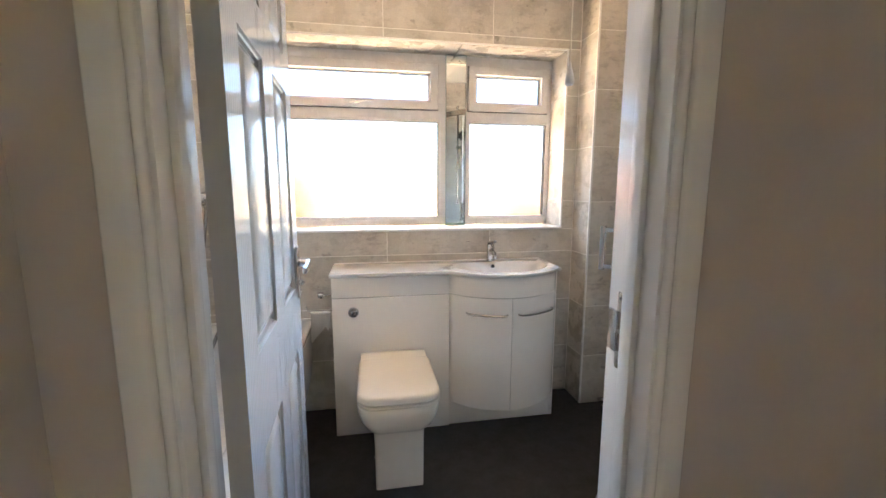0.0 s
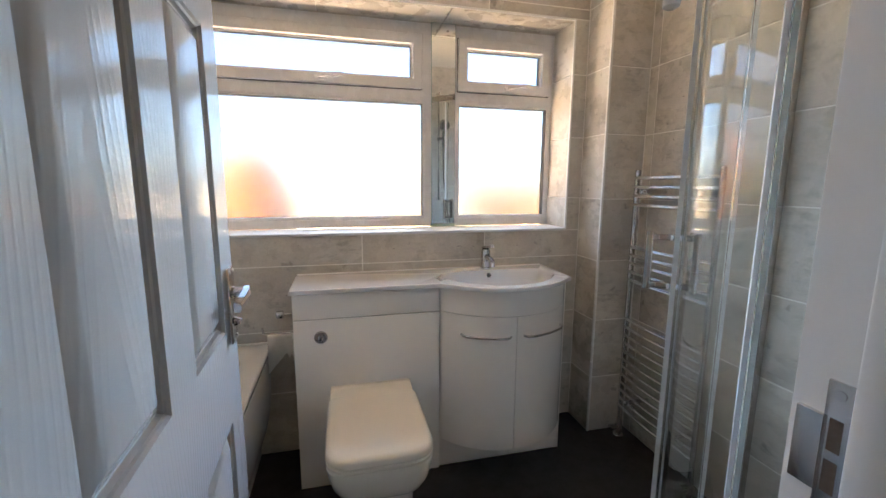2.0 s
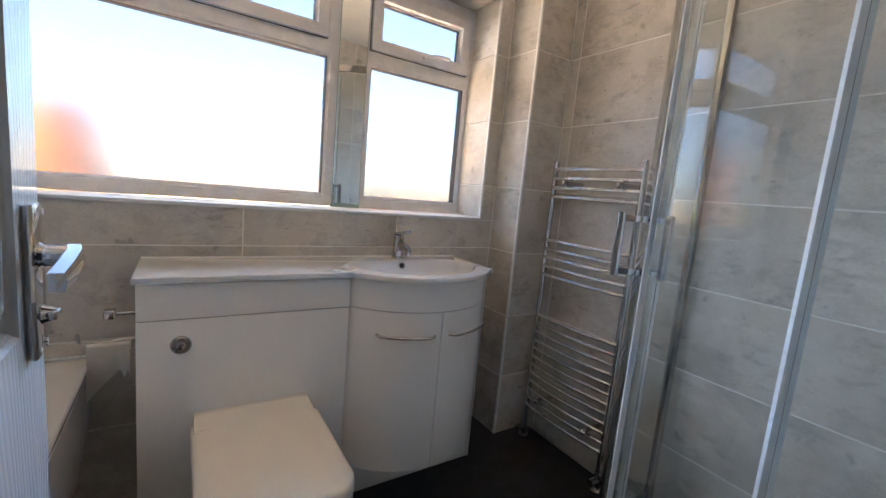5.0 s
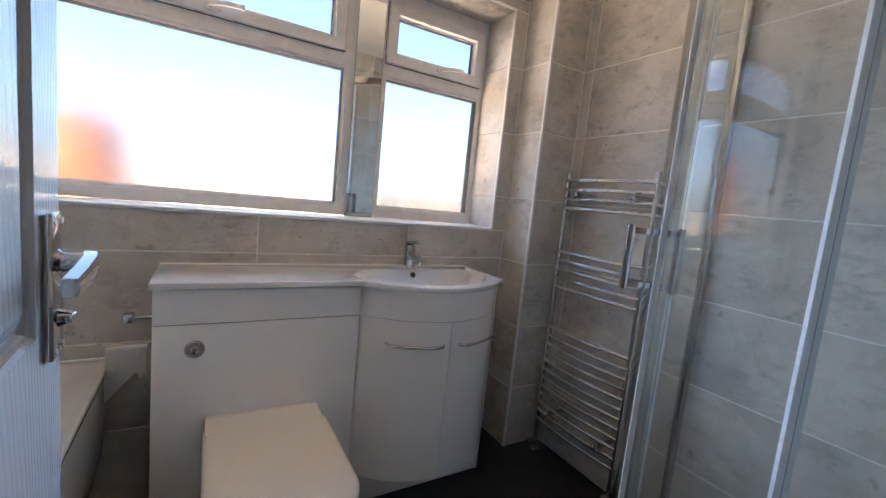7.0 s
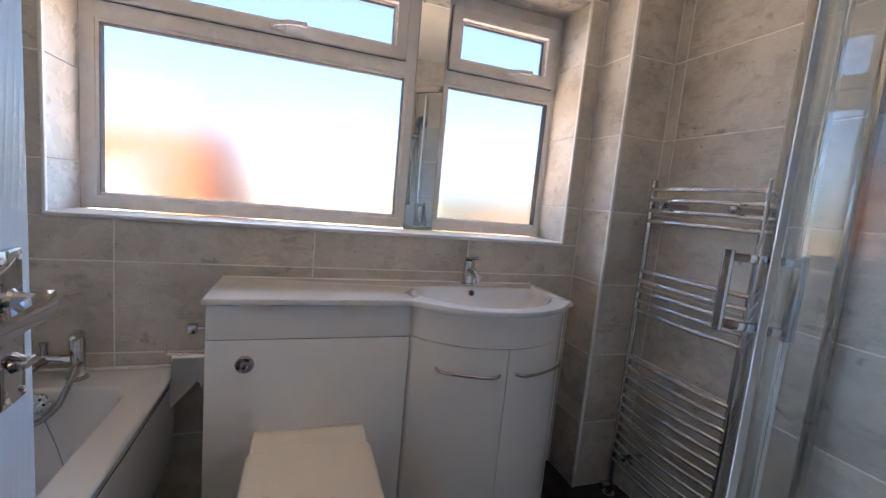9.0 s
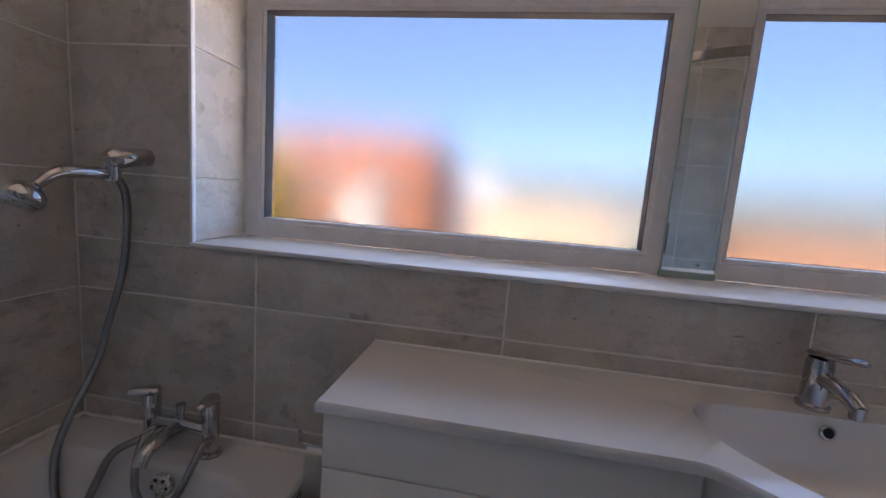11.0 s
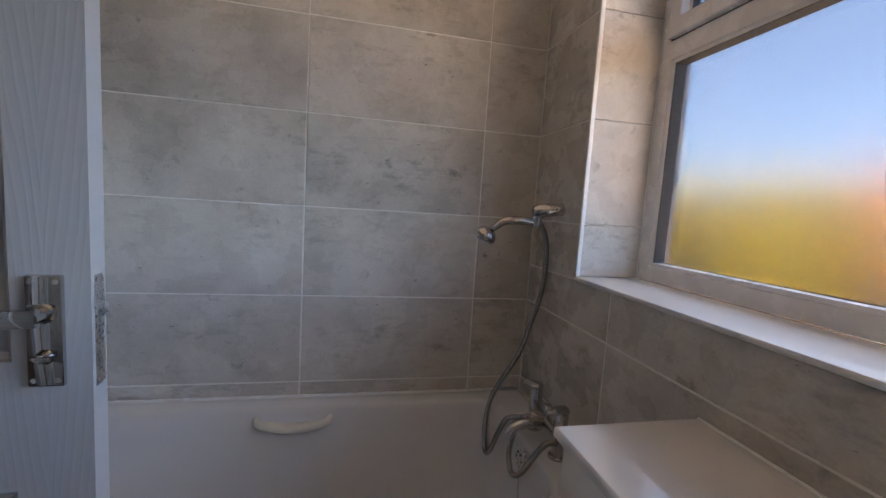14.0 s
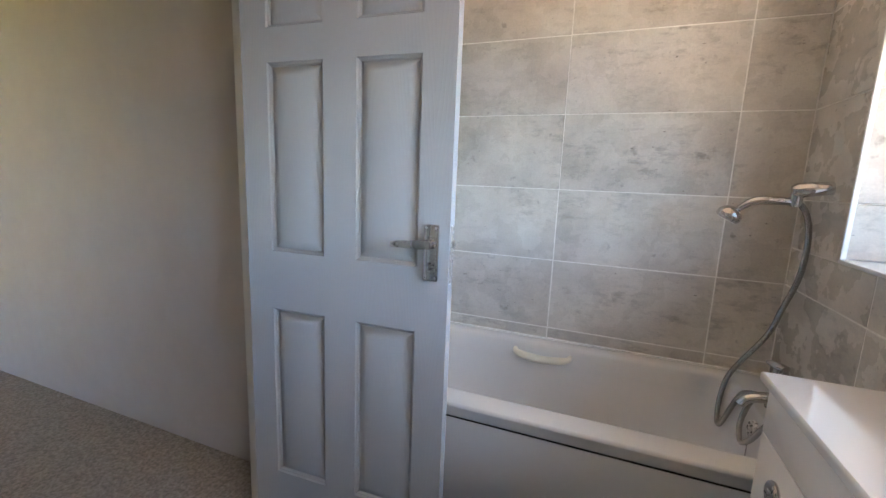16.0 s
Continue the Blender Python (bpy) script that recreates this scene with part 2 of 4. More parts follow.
def box(x0, x1, y0, y1, z0, z1, bevel=0.0, seg=2, bm=None):
    own = bmesh.new()
    bmesh.ops.create_cube(own, size=1.0)
    for v in own.verts:
        v.co = Vector(((x0 + x1) / 2 + v.co.x * (x1 - x0), (y0 + y1) / 2 + v.co.y * (y1 - y0), (z0 + z1) / 2 + v.co.z * (z1 - z0)))
    if bevel:
        bmesh.ops.bevel(own, geom=own.edges[:], offset=bevel, segments=seg, profile=0.5, affect="EDGES")
    return joined(bm, own)


def joined(bm, own):
    if bm is None:
        return own
    me = bpy.data.meshes.new("join")
    own.to_mesh(me)
    own.free()
    bm.from_mesh(me)
    bpy.data.meshes.remove(me)
    return bm


def loft(loops, cap0=True, cap1=True, closed=True, bm=None):
    """Skin a row of equal-length loops of points."""
    own = bmesh.new()
    vs = [[own.verts.new(p) for p in lp] for lp in loops]
    n = len(loops[0])
    for a, b in zip(vs, vs[1:]):
        for i in range(n if closed else n - 1):
            j = (i + 1) % n
            own.faces.new((a[i], a[j], b[j], b[i]))
    if cap0:
        own.faces.new(vs[0][::-1])
    if cap1:
        own.faces.new(vs[-1])
    return joined(bm, own)


def tube(points, r, seg=12, bm=None, ends=True):
    """A round bar along a line of points; r may be one number or one for each point."""
    pts = [Vector(p) for p in points]
    rs = r if isinstance(r, (list, tuple)) else [r] * len(pts)
    loops, side = [], None
    for i, p in enumerate(pts):
        d = (pts[min(i + 1, len(pts) - 1)] - pts[max(i - 1, 0)]).normalized()
        if side is None:
            side = d.orthogonal().normalized()
        side = (side - d * side.dot(d)).normalized()
        up = d.cross(side)
        loops.append([p + (side * math.cos(a) + up * math.sin(a)) * rs[i] for a in (2 * math.pi * k / seg for k in range(seg))])
    return loft(loops, ends, ends, True, bm)


def disc(c, axis, r, h, seg=24, bevel=0.0, bm=None):
    """A round knob or rose on a face: centre, outward axis, radius, height."""
    c, a = Vector(c), Vector(axis).normalized()
    if bevel:
        return tube([c, c + a * (h - bevel), c + a * (h - bevel * 0.3), c + a * h], [r, r, r - bevel * 0.35, r - bevel], seg, bm)
    return tube([c, c + a * h], [r, r], seg, bm)


def spline(points, n=8):
    """A smooth line through points."""
    p = [Vector(q) for q in points]
    p = [p[0] * 2 - p[1]] + p + [p[-1] * 2 - p[-2]]
    out = []
    for i in range(1, len(p) - 2):
        for k in range(n):
            t = k / n
            out.append(0.5 * (2 * p[i] + (p[i + 1] - p[i - 1]) * t + (2 * p[i - 1] - 5 * p[i] + 4 * p[i + 1] - p[i + 2]) * t ** 2 + (3 * p[i] - p[i - 1] - 3 * p[i + 1] + p[i + 2]) * t ** 3))
    return out + [p[-2]]


def rounded(x0, x1, y0, y1, r, z, n=7):
    """A rounded rectangle's outline, or one radius for each corner from (x1, y1) on round to (x1, y0)."""
    lim = 0.499 * min(x1 - x0, y1 - y0)
    rs = [min(q, lim) for q in (r if isinstance(r, (list, tuple)) else [r] * 4)]
    out = []
    for k, (sx, sy) in enumerate(((1, 1), (-1, 1), (-1, -1), (1, -1))):
        cx, cy = (x1 - rs[k] if sx > 0 else x0 + rs[k]), (y1 - rs[k] if sy > 0 else y0 + rs[k])
        for i in range(n + 1):
            a = radians(90 * k + 90 * i / n)
            out.append(Vector((cx + rs[k] * math.cos(a), cy + rs[k] * math.sin(a), z)))
    return out


def holed(x0, x1, z0, z1, holes, y0, y1):
    """A wall slab across x, from y0 to y1, cut by openings (xa, xb, za, zb)."""
    xs = sorted({x0, x1, *[v for h in holes for v in h[:2]]})
    zs = sorted({z0, z1, *[v for h in holes for v in h[2:]]})
    bm = bmesh.new()
    grid = {}

    def vert(x, y, z):
        key = (round(x, 5), round(y, 5), round(z, 5))
        if key not in grid:
            grid[key] = bm.verts.new(key)
        return grid[key]

    def solid(i, k):
        if not (0 <= i < len(xs) - 1 and 0 <= k < len(zs) - 1):
            return False
        x, z = (xs[i] + xs[i + 1]) / 2, (zs[k] + zs[k + 1]) / 2
        return not any(a < x < b and c < z < d for a, b, c, d in holes)

    for i in range(len(xs) - 1):
        for k in range(len(zs) - 1):
            if not solid(i, k):
                continue
            xa, xb, za, zb = xs[i], xs[i + 1], zs[k], zs[k + 1]
            for y in (y0, y1):
                bm.faces.new([vert(xa, y, za), vert(xb, y, za), vert(xb, y, zb), vert(xa, y, zb)])
            for di, dk, x_a, x_b, z_a, z_b in ((-1, 0, xa, xa, za, zb), (1, 0, xb, xb, za, zb), (0, -1, xa, xb, za, za), (0, 1, xa, xb, zb, zb)):
                if not solid(i + di, k + dk):
                    bm.faces.new([vert(x_a, y0, z_a), vert(x_b, y0, z_b), vert(x_b, y1, z_b), vert(x_a, y1, z_a)])
    return bm


# ---- the room's sizes ----
XL, XR = -0.902, 1.545          # left and right tiled faces
YD, YW = 0.852, 2.504           # tiled faces of the door wall and the window wall
TOP = 2.36                      # ceiling
BX, BY = 1.331, 2.316            # pipe boxing's corner
WX0, WX1, WZ0, WZ1 = -0.566, 1.252, 1.052, 2.064   # window opening
YF = 2.708                      # face of the window frame
DX0, DX1, DTOP = -0.138, 0.555, 2.012              # door opening
YH = 0.748                      # hall face of the door wall
GAP = 0.0012

# ---- structure ----
single("floor", box(XL - 0.1, XR + 0.1, YD - 0.05, YW + 0.05, -0.12, 0.0), VINYL, "black charcoal vinyl bathroom floor", "floor", "structure")
single("ceiling", box(XL - 0.1, XR + 0.1, YH, YW + 0.3, TOP, TOP + 0.12), CEILING, "plain white painted ceiling", "ceiling", "structure")
wall_window = single("wall_north", holed(XL - 0.12, XR + 0.12, 0, TOP, [(WX0 - 0.006, WX1 + 0.006, WZ0 - 0.008, WZ1 + 0.006)], YW + GAP, YW + 0.22), GROUT, "window wall clad in grey concrete-look tiles", "wall", "structure")
wall_bath = single("wall_west", box(XL - 0.12, XL - GAP, YD, YW, 0, TOP), GROUT, "wall behind the bath clad in grey tiles", "wall", "structure")
wall_rail = single("wall_east", box(XR + GAP, XR + 0.12, YD, YW, 0, TOP), GROUT, "wall behind the towel radiator clad in grey tiles", "wall", "structure")
wall_door = single("wall_south", holed(XL - 0.12, XR + 0.12, 0, TOP, [(DX0 - 0.03, DX1 + 0.03, -0.01, DTOP + 0.03)], YH, YD - GAP), GROUT, "door wall, tiled inside and painted outside", "wall", "structure")
boxing = single("pipe_boxing", box(BX + GAP, XR, BY + GAP, YW, 0, TOP), GROUT, "tiled pipe boxing in the corner", "boxing", "structure")
single("trim", box(BX - 0.004, BX + 0.008, BY - 0.004, BY + 0.008, 0, TOP, 0.003), TILE_TRIM, "white corner trim of the pipe boxing", "trim", "structure")

# hall
single("hall_wall_paint", holed(-0.297, 1.3, 0, TOP, [(DX0 - 0.03, DX1 + 0.03, -0.01, DTOP + 0.03)], YH - 0.012, YH - 0.0), HALL_PAINT, "taupe painted plaster round the doorway", "wall", "structure")
single("wall_hall_west", box(-0.46, -0.297, -1.4, YH - 0.012, 0, TOP), HALL_PAINT, "taupe painted landing side wall", "wall", "structure")
# the unseen slot is added to let daylight onto the landing
single("wall_hall_east", holed(-1.4, YH, 0, TOP, [(-1.25, -1.07, 0.02, 2.0)], -1.42, -1.3), HALL_PAINT, "taupe painted landing side wall with an added daylight slot", "wall", "structure")
bpy.data.objects["wall_hall_east"].matrix_basis = Matrix.Rotation(radians(90), 4, "Z")
single("wall_hall_south", box(-0.46, 1.42, -1.52, -1.4, 0, TOP), HALL_PAINT, "taupe painted landing end wall", "wall", "structure")
single("floor_hall", box(-0.46, 1.42, -1.52, YD - 0.05, -0.12, 0.004), HALL_FLOOR, "unseen landing carpet, made pale to bounce light", "floor", "structure")
single("ceiling_hall", box(-0.46, 1.42, -1.52, YH, TOP, TOP + 0.12), CEILING, "white landing ceiling", "ceiling", "structure")


def door_frame():
    t = thing("door_frame", (DX0, YH, 0), 0, "white gloss painted door lining and architrave", "door frame", "", "structure")
    for side, xa, xb in ((-1, DX0 - 0.03, DX0 - 0.002), (1, DX1 + 0.002, DX1 + 0.03)):
        part("jamb", box(xa, xb, YH - 0.012, YD + 0.012, 0, DTOP + 0.03, 0.0015), TRIM_PAINT, t)
        x = DX0 - 0.002 if side < 0 else DX1 + 0.002
        part("door_stop", box(min(x, x - side * 0.013), max(x, x - side * 0.013), 0.775, 0.808, 0, DTOP, 0.003), TRIM_PAINT, t)
        for y_in, y_out, w in ((YH - 0.012, YH - 0.03, 0.056), (YD + 0.001, YD + 0.012, 0.060)):
            # moulded architrave: stepped profile swept upright
            a = x + side * 0.007
            out = -1 if y_out < y_in else 1
            th = abs(y_out - y_in)
            prof = [(0, 0), (0, th * 0.5), (0.002, th * 0.68), (0.006, th * 0.76), (0.010, th * 0.68), (0.012, th * 0.55), (0.014, th * 0.8), (0.018, th * 0.96), (0.022, th), (w - 0.006, th), (w - 0.002, th * 0.85), (w, th * 0.6), (w, 0)]
            part("architrave", loft([[(a + side * u, y_in + out * d, z) for u, d in prof] for z in (0, DTOP + 0.06)]), TRIM_PAINT, t)
    part("head_jamb", box(DX0 - 0.002, DX1 + 0.002, YH - 0.012, YD + 0.012, DTOP, DTOP + 0.03, 0.0015), TRIM_PAINT, t)
    part("door_stop", box(DX0, DX1, 0.775, 0.808, DTOP - 0.013, DTOP, 0.003), TRIM_PAINT, t)
    for y0, y1 in ((YH - 0.03, YH - 0.012), (YD + 0.001, YD + 0.014)):
        part("architrave", box(DX0 - 0.08, DX1 + 0.08, y0, y1, DTOP + 0.005, DTOP + 0.085, 0.004), TRIM_PAINT, t)
    strike = part("strike_plate", box(DX1 - 0.0005, DX1 + 0.003, 0.811, 0.834, 0.955, 1.098, 0.001), SATIN, t, "steel strike plate")
    part("latch_lip", box(DX1 - 0.003, DX1 + 0.0025, 0.832, 0.856, 0.985, 1.062, 0.001), SATIN, strike)
    part("latch_hole", box(DX1 - 0.001, DX1 + 0.002, 0.817, 0.828, 1.030, 1.062), RECESS, strike)
    part("bolt_hole", box(DX1 - 0.001, DX1 + 0.002, 0.817, 0.828, 0.988, 1.020), RECESS, strike)
    for z in (0.968, 1.086):
        part("screw", disc((DX1 + 0.001, 0.8225, z), (-1, 0, 0), 0.005, 0.0025, 10), CHROME, strike)


door_frame()

# tiles of a wall: u along the wall, rows of equal height
ROW = 0.303
TILE_MESHES = {}


def tile_mesh(w, h):
    """One porcelain tile lying in its x-z plane, its face towards -y, arrises rounded."""
    key = (round(w, 4), round(h, 4))
    if key not in TILE_MESHES:
        a, b, e = w / 2, h / 2, 0.0016
        v = [(-a, 0.006, -b), (a, 0.006, -b), (a, 0.006, b), (-a, 0.006, b), (-a, e, -b), (a, e, -b), (a, e, b), (-a, e, b), (-a + e, 0, -b + e), (a - e, 0, -b + e), (a - e, 0, b - e), (-a + e, 0, b - e)]
        f = [(8, 9, 10, 11)]
        for i in range(4):
            j = (i + 1) % 4
            f += [(4 + i, 4 + j, 8 + j, 8 + i), (i, j, 4 + j, 4 + i)]
        me = bpy.data.meshes.new("tile")
        me.from_pydata(v, [], f)
        me.materials.append(TILE)
        me.update()
        TILE_MESHES[key] = me
    return TILE_MESHES[key]


def tile_wall(parent, origin, rz, cuts, rows, holes=()):
    """Lay tiles on a face: origin and rz place it (u along its x, z up); cuts and rows are the joint lines."""
    base = pose(*origin, 0, 0, rz)
    j = 0.0019
    for ua, ub in zip(cuts, cuts[1:]):
        for za, zb in zip(rows, rows[1:]):
            pieces = [(ua, ub, za, zb)]
            for ha, hb, hc, hd in holes:
                nxt = []
                for a, b, c, d in pieces:
                    if b <= ha or a >= hb or d <= hc or c >= hd:
                        nxt.append((a, b, c, d))
                        continue
                    if c < hc:
                        nxt.append((a, b, c, hc))
                    if d > hd:
                        nxt.append((a, b, hd, d))
                    if a < ha:
                        nxt.append((a, ha, max(c, hc), min(d, hd)))
                    if b > hb:
                        nxt.append((hb, b, max(c, hc), min(d, hd)))
                pieces = nxt
            for a, b, c, d in pieces:
                if b - a < 0.008 or d - c < 0.008:
                    continue
                ob = new("tile", tile_mesh(b - a - 2 * j, d - c - 2 * j))
                ob.parent = parent
                lift = random.uniform(-0.0003, 0.0003)
                ob.matrix_basis = ROOTS[parent].inverted() @ base @ pose((a + b) / 2, lift, (c + d) / 2, random.uniform(-0.04, 0.04), 0, random.uniform(-0.04, 0.04))


def bath_tub():
    x0, x1, y0, y1, top = XL + 0.003, -0.212, YD + 0.004, YW - 0.003, 0.55
    t = thing("bath", (-0.56, 1.68, 0), 0, "white acrylic bath with a bowed side panel", "bath")
    loops = []
    for d, z, r in ((0.020, top - 0.052, 0.02), (0.014, top - 0.049, 0.02), (0.0125, top - 0.047, 0.02), (0.012, top - 0.045, 0.02), (0.0006, top - 0.012, 0.02), (0.0, top - 0.010, 0.02), (0.0015, top - 0.004, 0.02), (0.006, top - 0.0006, 0.02), (0.009, top, 0.02)):
        loops.append(rounded(x0 + d, x1 - d, y0 + d, y1 - d, r, z))
    ix0, ix1, iy0, iy1 = x0 + 0.055, x1 - 0.085, y0 + 0.055, 2.385
    for d, z, r, e in ((0.0, top, 0.085, 0), (0.008, top - 0.004, 0.085, 0), (0.016, top - 0.016, 0.085, 0), (0.026, top - 0.08, 0.09, 0.02), (0.045, top - 0.2, 0.10, 0.07), (0.07, top - 0.30, 0.11, 0.13), (0.105, top - 0.36, 0.12, 0.18), (0.15, top - 0.38, 0.11, 0.24), (0.21, top - 0.385, 0.08, 0.30)):
        loops.append(rounded(ix0 + d, ix1 - d, iy0 + d + e, iy1 - d * 0.8, r, z))
    tub = part("tub", loft(loops, False, True), ACRYLIC, t)
    # bowed panel, tucked in towards the floor
    prof = [(x1 - 0.012, top - 0.055), (x1 - 0.010, 0.44), (x1 - 0.013, 0.33), (x1 - 0.024, 0.22), (x1 - 0.044, 0.13), (x1 - 0.072, 0.07), (x1 - 0.075, 0.0), (x1 - 0.09, 0.0), (x1 - 0.09, top - 0.055)]
    part("side_panel", loft([[(x, y, z) for x, z in prof] for y in (y0 + 0.004, y1 - 0.004)]), ACRYLIC, t, "bowed white bath panel")
    part("shadow_gap", box(x1 - 0.03, x1 - 0.014, y0 + 0.004, y1 - 0.004, top - 0.0555, top - 0.051), DARK, t)
    ha, hb = 1.565, 1.80
    grip = spline([(ix0 + 0.02, ha, 0.515), (ix0 + 0.045, ha + 0.02, 0.504), (ix0 + 0.058, (ha + hb) / 2, 0.497), (ix0 + 0.045, hb - 0.02, 0.504), (ix0 + 0.02, hb, 0.515)], 6)
    part("grip", tube(grip, [0.009 + 0.007 * math.sin(math.pi * i / (len(grip) - 1)) for i in range(len(grip))], 12), CREAM, t, "cream plastic grab handle")
    over = part("overflow", disc((-0.525, iy1 - 0.024, 0.512), (0, -1, 0.12), 0.029, 0.012, 24, 0.005), STEEL, t, "chrome overflow with a bead chain")
    for k in range(6):
        a = k * math.pi / 3
        part("slot", disc((-0.525 + 0.018 * math.cos(a), iy1 - 0.0358, 0.5135 + 0.018 * math.sin(a)), (0, -1, 0.12), 0.0038, 0.0015, 8), DARK, over)
    part("chain", tube(spline([(-0.515, iy1 - 0.039, 0.50), (-0.46, iy1 - 0.06, 0.36), (-0.43, iy1 - 0.09, 0.25), (-0.44, iy1 - 0.13, 0.18)], 6), 0.0018, 6), CHROME, over)
    # seal strip where the tiles meet the rim
    for b in (box(x0, x0 + 0.012, y0, y1, top, top + 0.009, 0.003), box(x0, x1, y1 - 0.012, y1, top, top + 0.009, 0.003), box(x0, x1, y0, y0 + 0.012, top, top + 0.009, 0.003)):
        part("seal_strip", b, TILE_TRIM, t)


def lever_bar(back, z, rows, thick):
    """A rounded tap lever pointing towards -y: rows of (reach, half width, rise)."""
    ring = [(math.cos(2 * math.pi * i / 14), math.sin(2 * math.pi * i / 14)) for i in range(14)]
    return loft([[Vector((w * c, back - d, z + h + min(thick, w * 0.8) * q)) for c, q in ring] for d, w, h in rows])


def bath_mixer():
    z, y = 0.55, 2.437
    t = thing("bath_shower_mixer", (-0.545, y, z), 0, "chrome deck-mounted bath shower mixer with two levers", "tap")
    for x in (-0.625, -0.465):
        part("base_rose", disc((x, y, z), (0, 0, 1), 0.027, 0.008, 24, 0.003), CHROME, t)
        part("pillar", tube([(x, y, z + 0.006), (x, y, z + 0.085), (x, y, z + 0.125), (x, y, z + 0.132)], [0.018, 0.0195, 0.0205, 0.017], 20), CHROME, t)
        lev = lever_bar(0.02, z + 0.137, ((0.0, 0.008, 0.0), (0.005, 0.017, 0.001), (0.02, 0.0205, 0.002), (0.04, 0.016, 0.002), (0.058, 0.012, 0.002), (0.066, 0.008, 0.001), (0.068, 0.004, 0.001)), 0.011)
        lev.transform(Matrix.Translation((x, y, 0)) @ Matrix.Rotation(radians(-58 if x < -0.55 else 8), 4, "Z"))
        part("lever", lev, CHROME, t)
    part("bridge", tube([(-0.625, y, z + 0.06), (-0.545, y, z + 0.062), (-0.465, y, z + 0.06)], [0.015, 0.018, 0.015], 16), CHROME, t)
    part("spout", tube(spline([(-0.545, y - 0.01, z + 0.06), (-0.545, y - 0.06, z + 0.062), (-0.545, y - 0.10, z + 0.052), (-0.545, y - 0.118, z + 0.03)], 5), 0.0155, 16), CHROME, t)
    part("diverter", tube([(-0.545, y, z + 0.07), (-0.545, y, z + 0.10), (-0.545, y, z + 0.115)], [0.009, 0.009, 0.012], 14), CHROME, t)
    part("hose_nut", tube([(-0.605, y - 0.012, z + 0.05), (-0.605, y - 0.05, z + 0.045)], 0.010, 12), CHROME, t)


def hand_shower():
    t = thing("hand_shower", (-0.70, YW, 1.233), 0, "chrome handset in a wall bracket with a hanging hose", "shower")
    part("bracket", tube([(-0.684, YW - 0.001, 1.249), (-0.690, YW - 0.04, 1.245), (-0.700, YW - 0.082, 1.238), (-0.702, YW - 0.095, 1.236)], [0.020, 0.022, 0.024, 0.017], 20), CHROME, t)
    part("cradle", tube([(-0.702, YW - 0.080, 1.188), (-0.702, YW - 0.080, 1.198), (-0.702, YW - 0.080, 1.228)], [0.013, 0.0165, 0.018], 16), CHROME, t)
    han = spline([(-0.702, YW - 0.075, 1.201), (-0.707, YW - 0.13, 1.205), (-0.714, YW - 0.185, 1.2), (-0.720, YW - 0.222, 1.173)], 6)
    part("handle", tube(han, [0.010 + 0.004 * math.sin(math.pi * i / (len(han) - 1)) for i in range(len(han))], 14), CHROME, t)
    c, ax = Vector((-0.725, YW - 0.245, 1.151)), Vector((-0.05, -0.45, -0.89)).normalized()
    part("spray_head", tube([c - ax * 0.030, c - ax * 0.027, c - ax * 0.020, c - ax * 0.008, c + ax * 0.004, c + ax * 0.012, c + ax * 0.016], [0.006, 0.018, 0.029, 0.037, 0.039, 0.036, 0.030], 28), CHROME, t)
    part("spray_face", disc(c + ax * 0.016, ax, 0.028, 0.002, 24), STEEL, t)
    part("hose", tube(spline([(-0.702, YW - 0.080, 1.212), (-0.708, YW - 0.045, 1.165), (-0.728, YW - 0.022, 1.08), (-0.748, YW - 0.020, 0.96), (-0.764, YW - 0.045, 0.84), (-0.775, YW - 0.07, 0.74), (-0.79, YW - 0.15, 0.585), (-0.785, YW - 0.172, 0.49), (-0.765, YW - 0.178, 0.42), (-0.737, YW - 0.179, 0.402), (-0.71, YW - 0.175, 0.43), (-0.68, YW - 0.165, 0.50), (-0.65, YW - 0.148, 0.57), (-0.605, YW - 0.117, 0.596)], 7), 0.0088, 10), HOSE, t, "flexible metal hose")
    part("second_hose", tube(spline([(-0.60, 2.39, 0.60), (-0.59, 2.358, 0.565), (-0.575, 2.338, 0.50), (-0.53, 2.332, 0.465), (-0.48, 2.338, 0.50), (-0.455, 2.358, 0.56), (-0.45, 2.39, 0.60), (-0.452, 2.425, 0.60)], 7), 0.0082, 10), HOSE, t)


FRONT = 2.238


def bulge(x, off=0.0):
    """The basin unit's bowed front."""
    r = 0.361 + off
    return 2.440 - math.sqrt(max(1e-6, r * r - (x - 0.813) ** 2))


VX0, VXJ, VX1 = -0.083, 0.513, 1.113


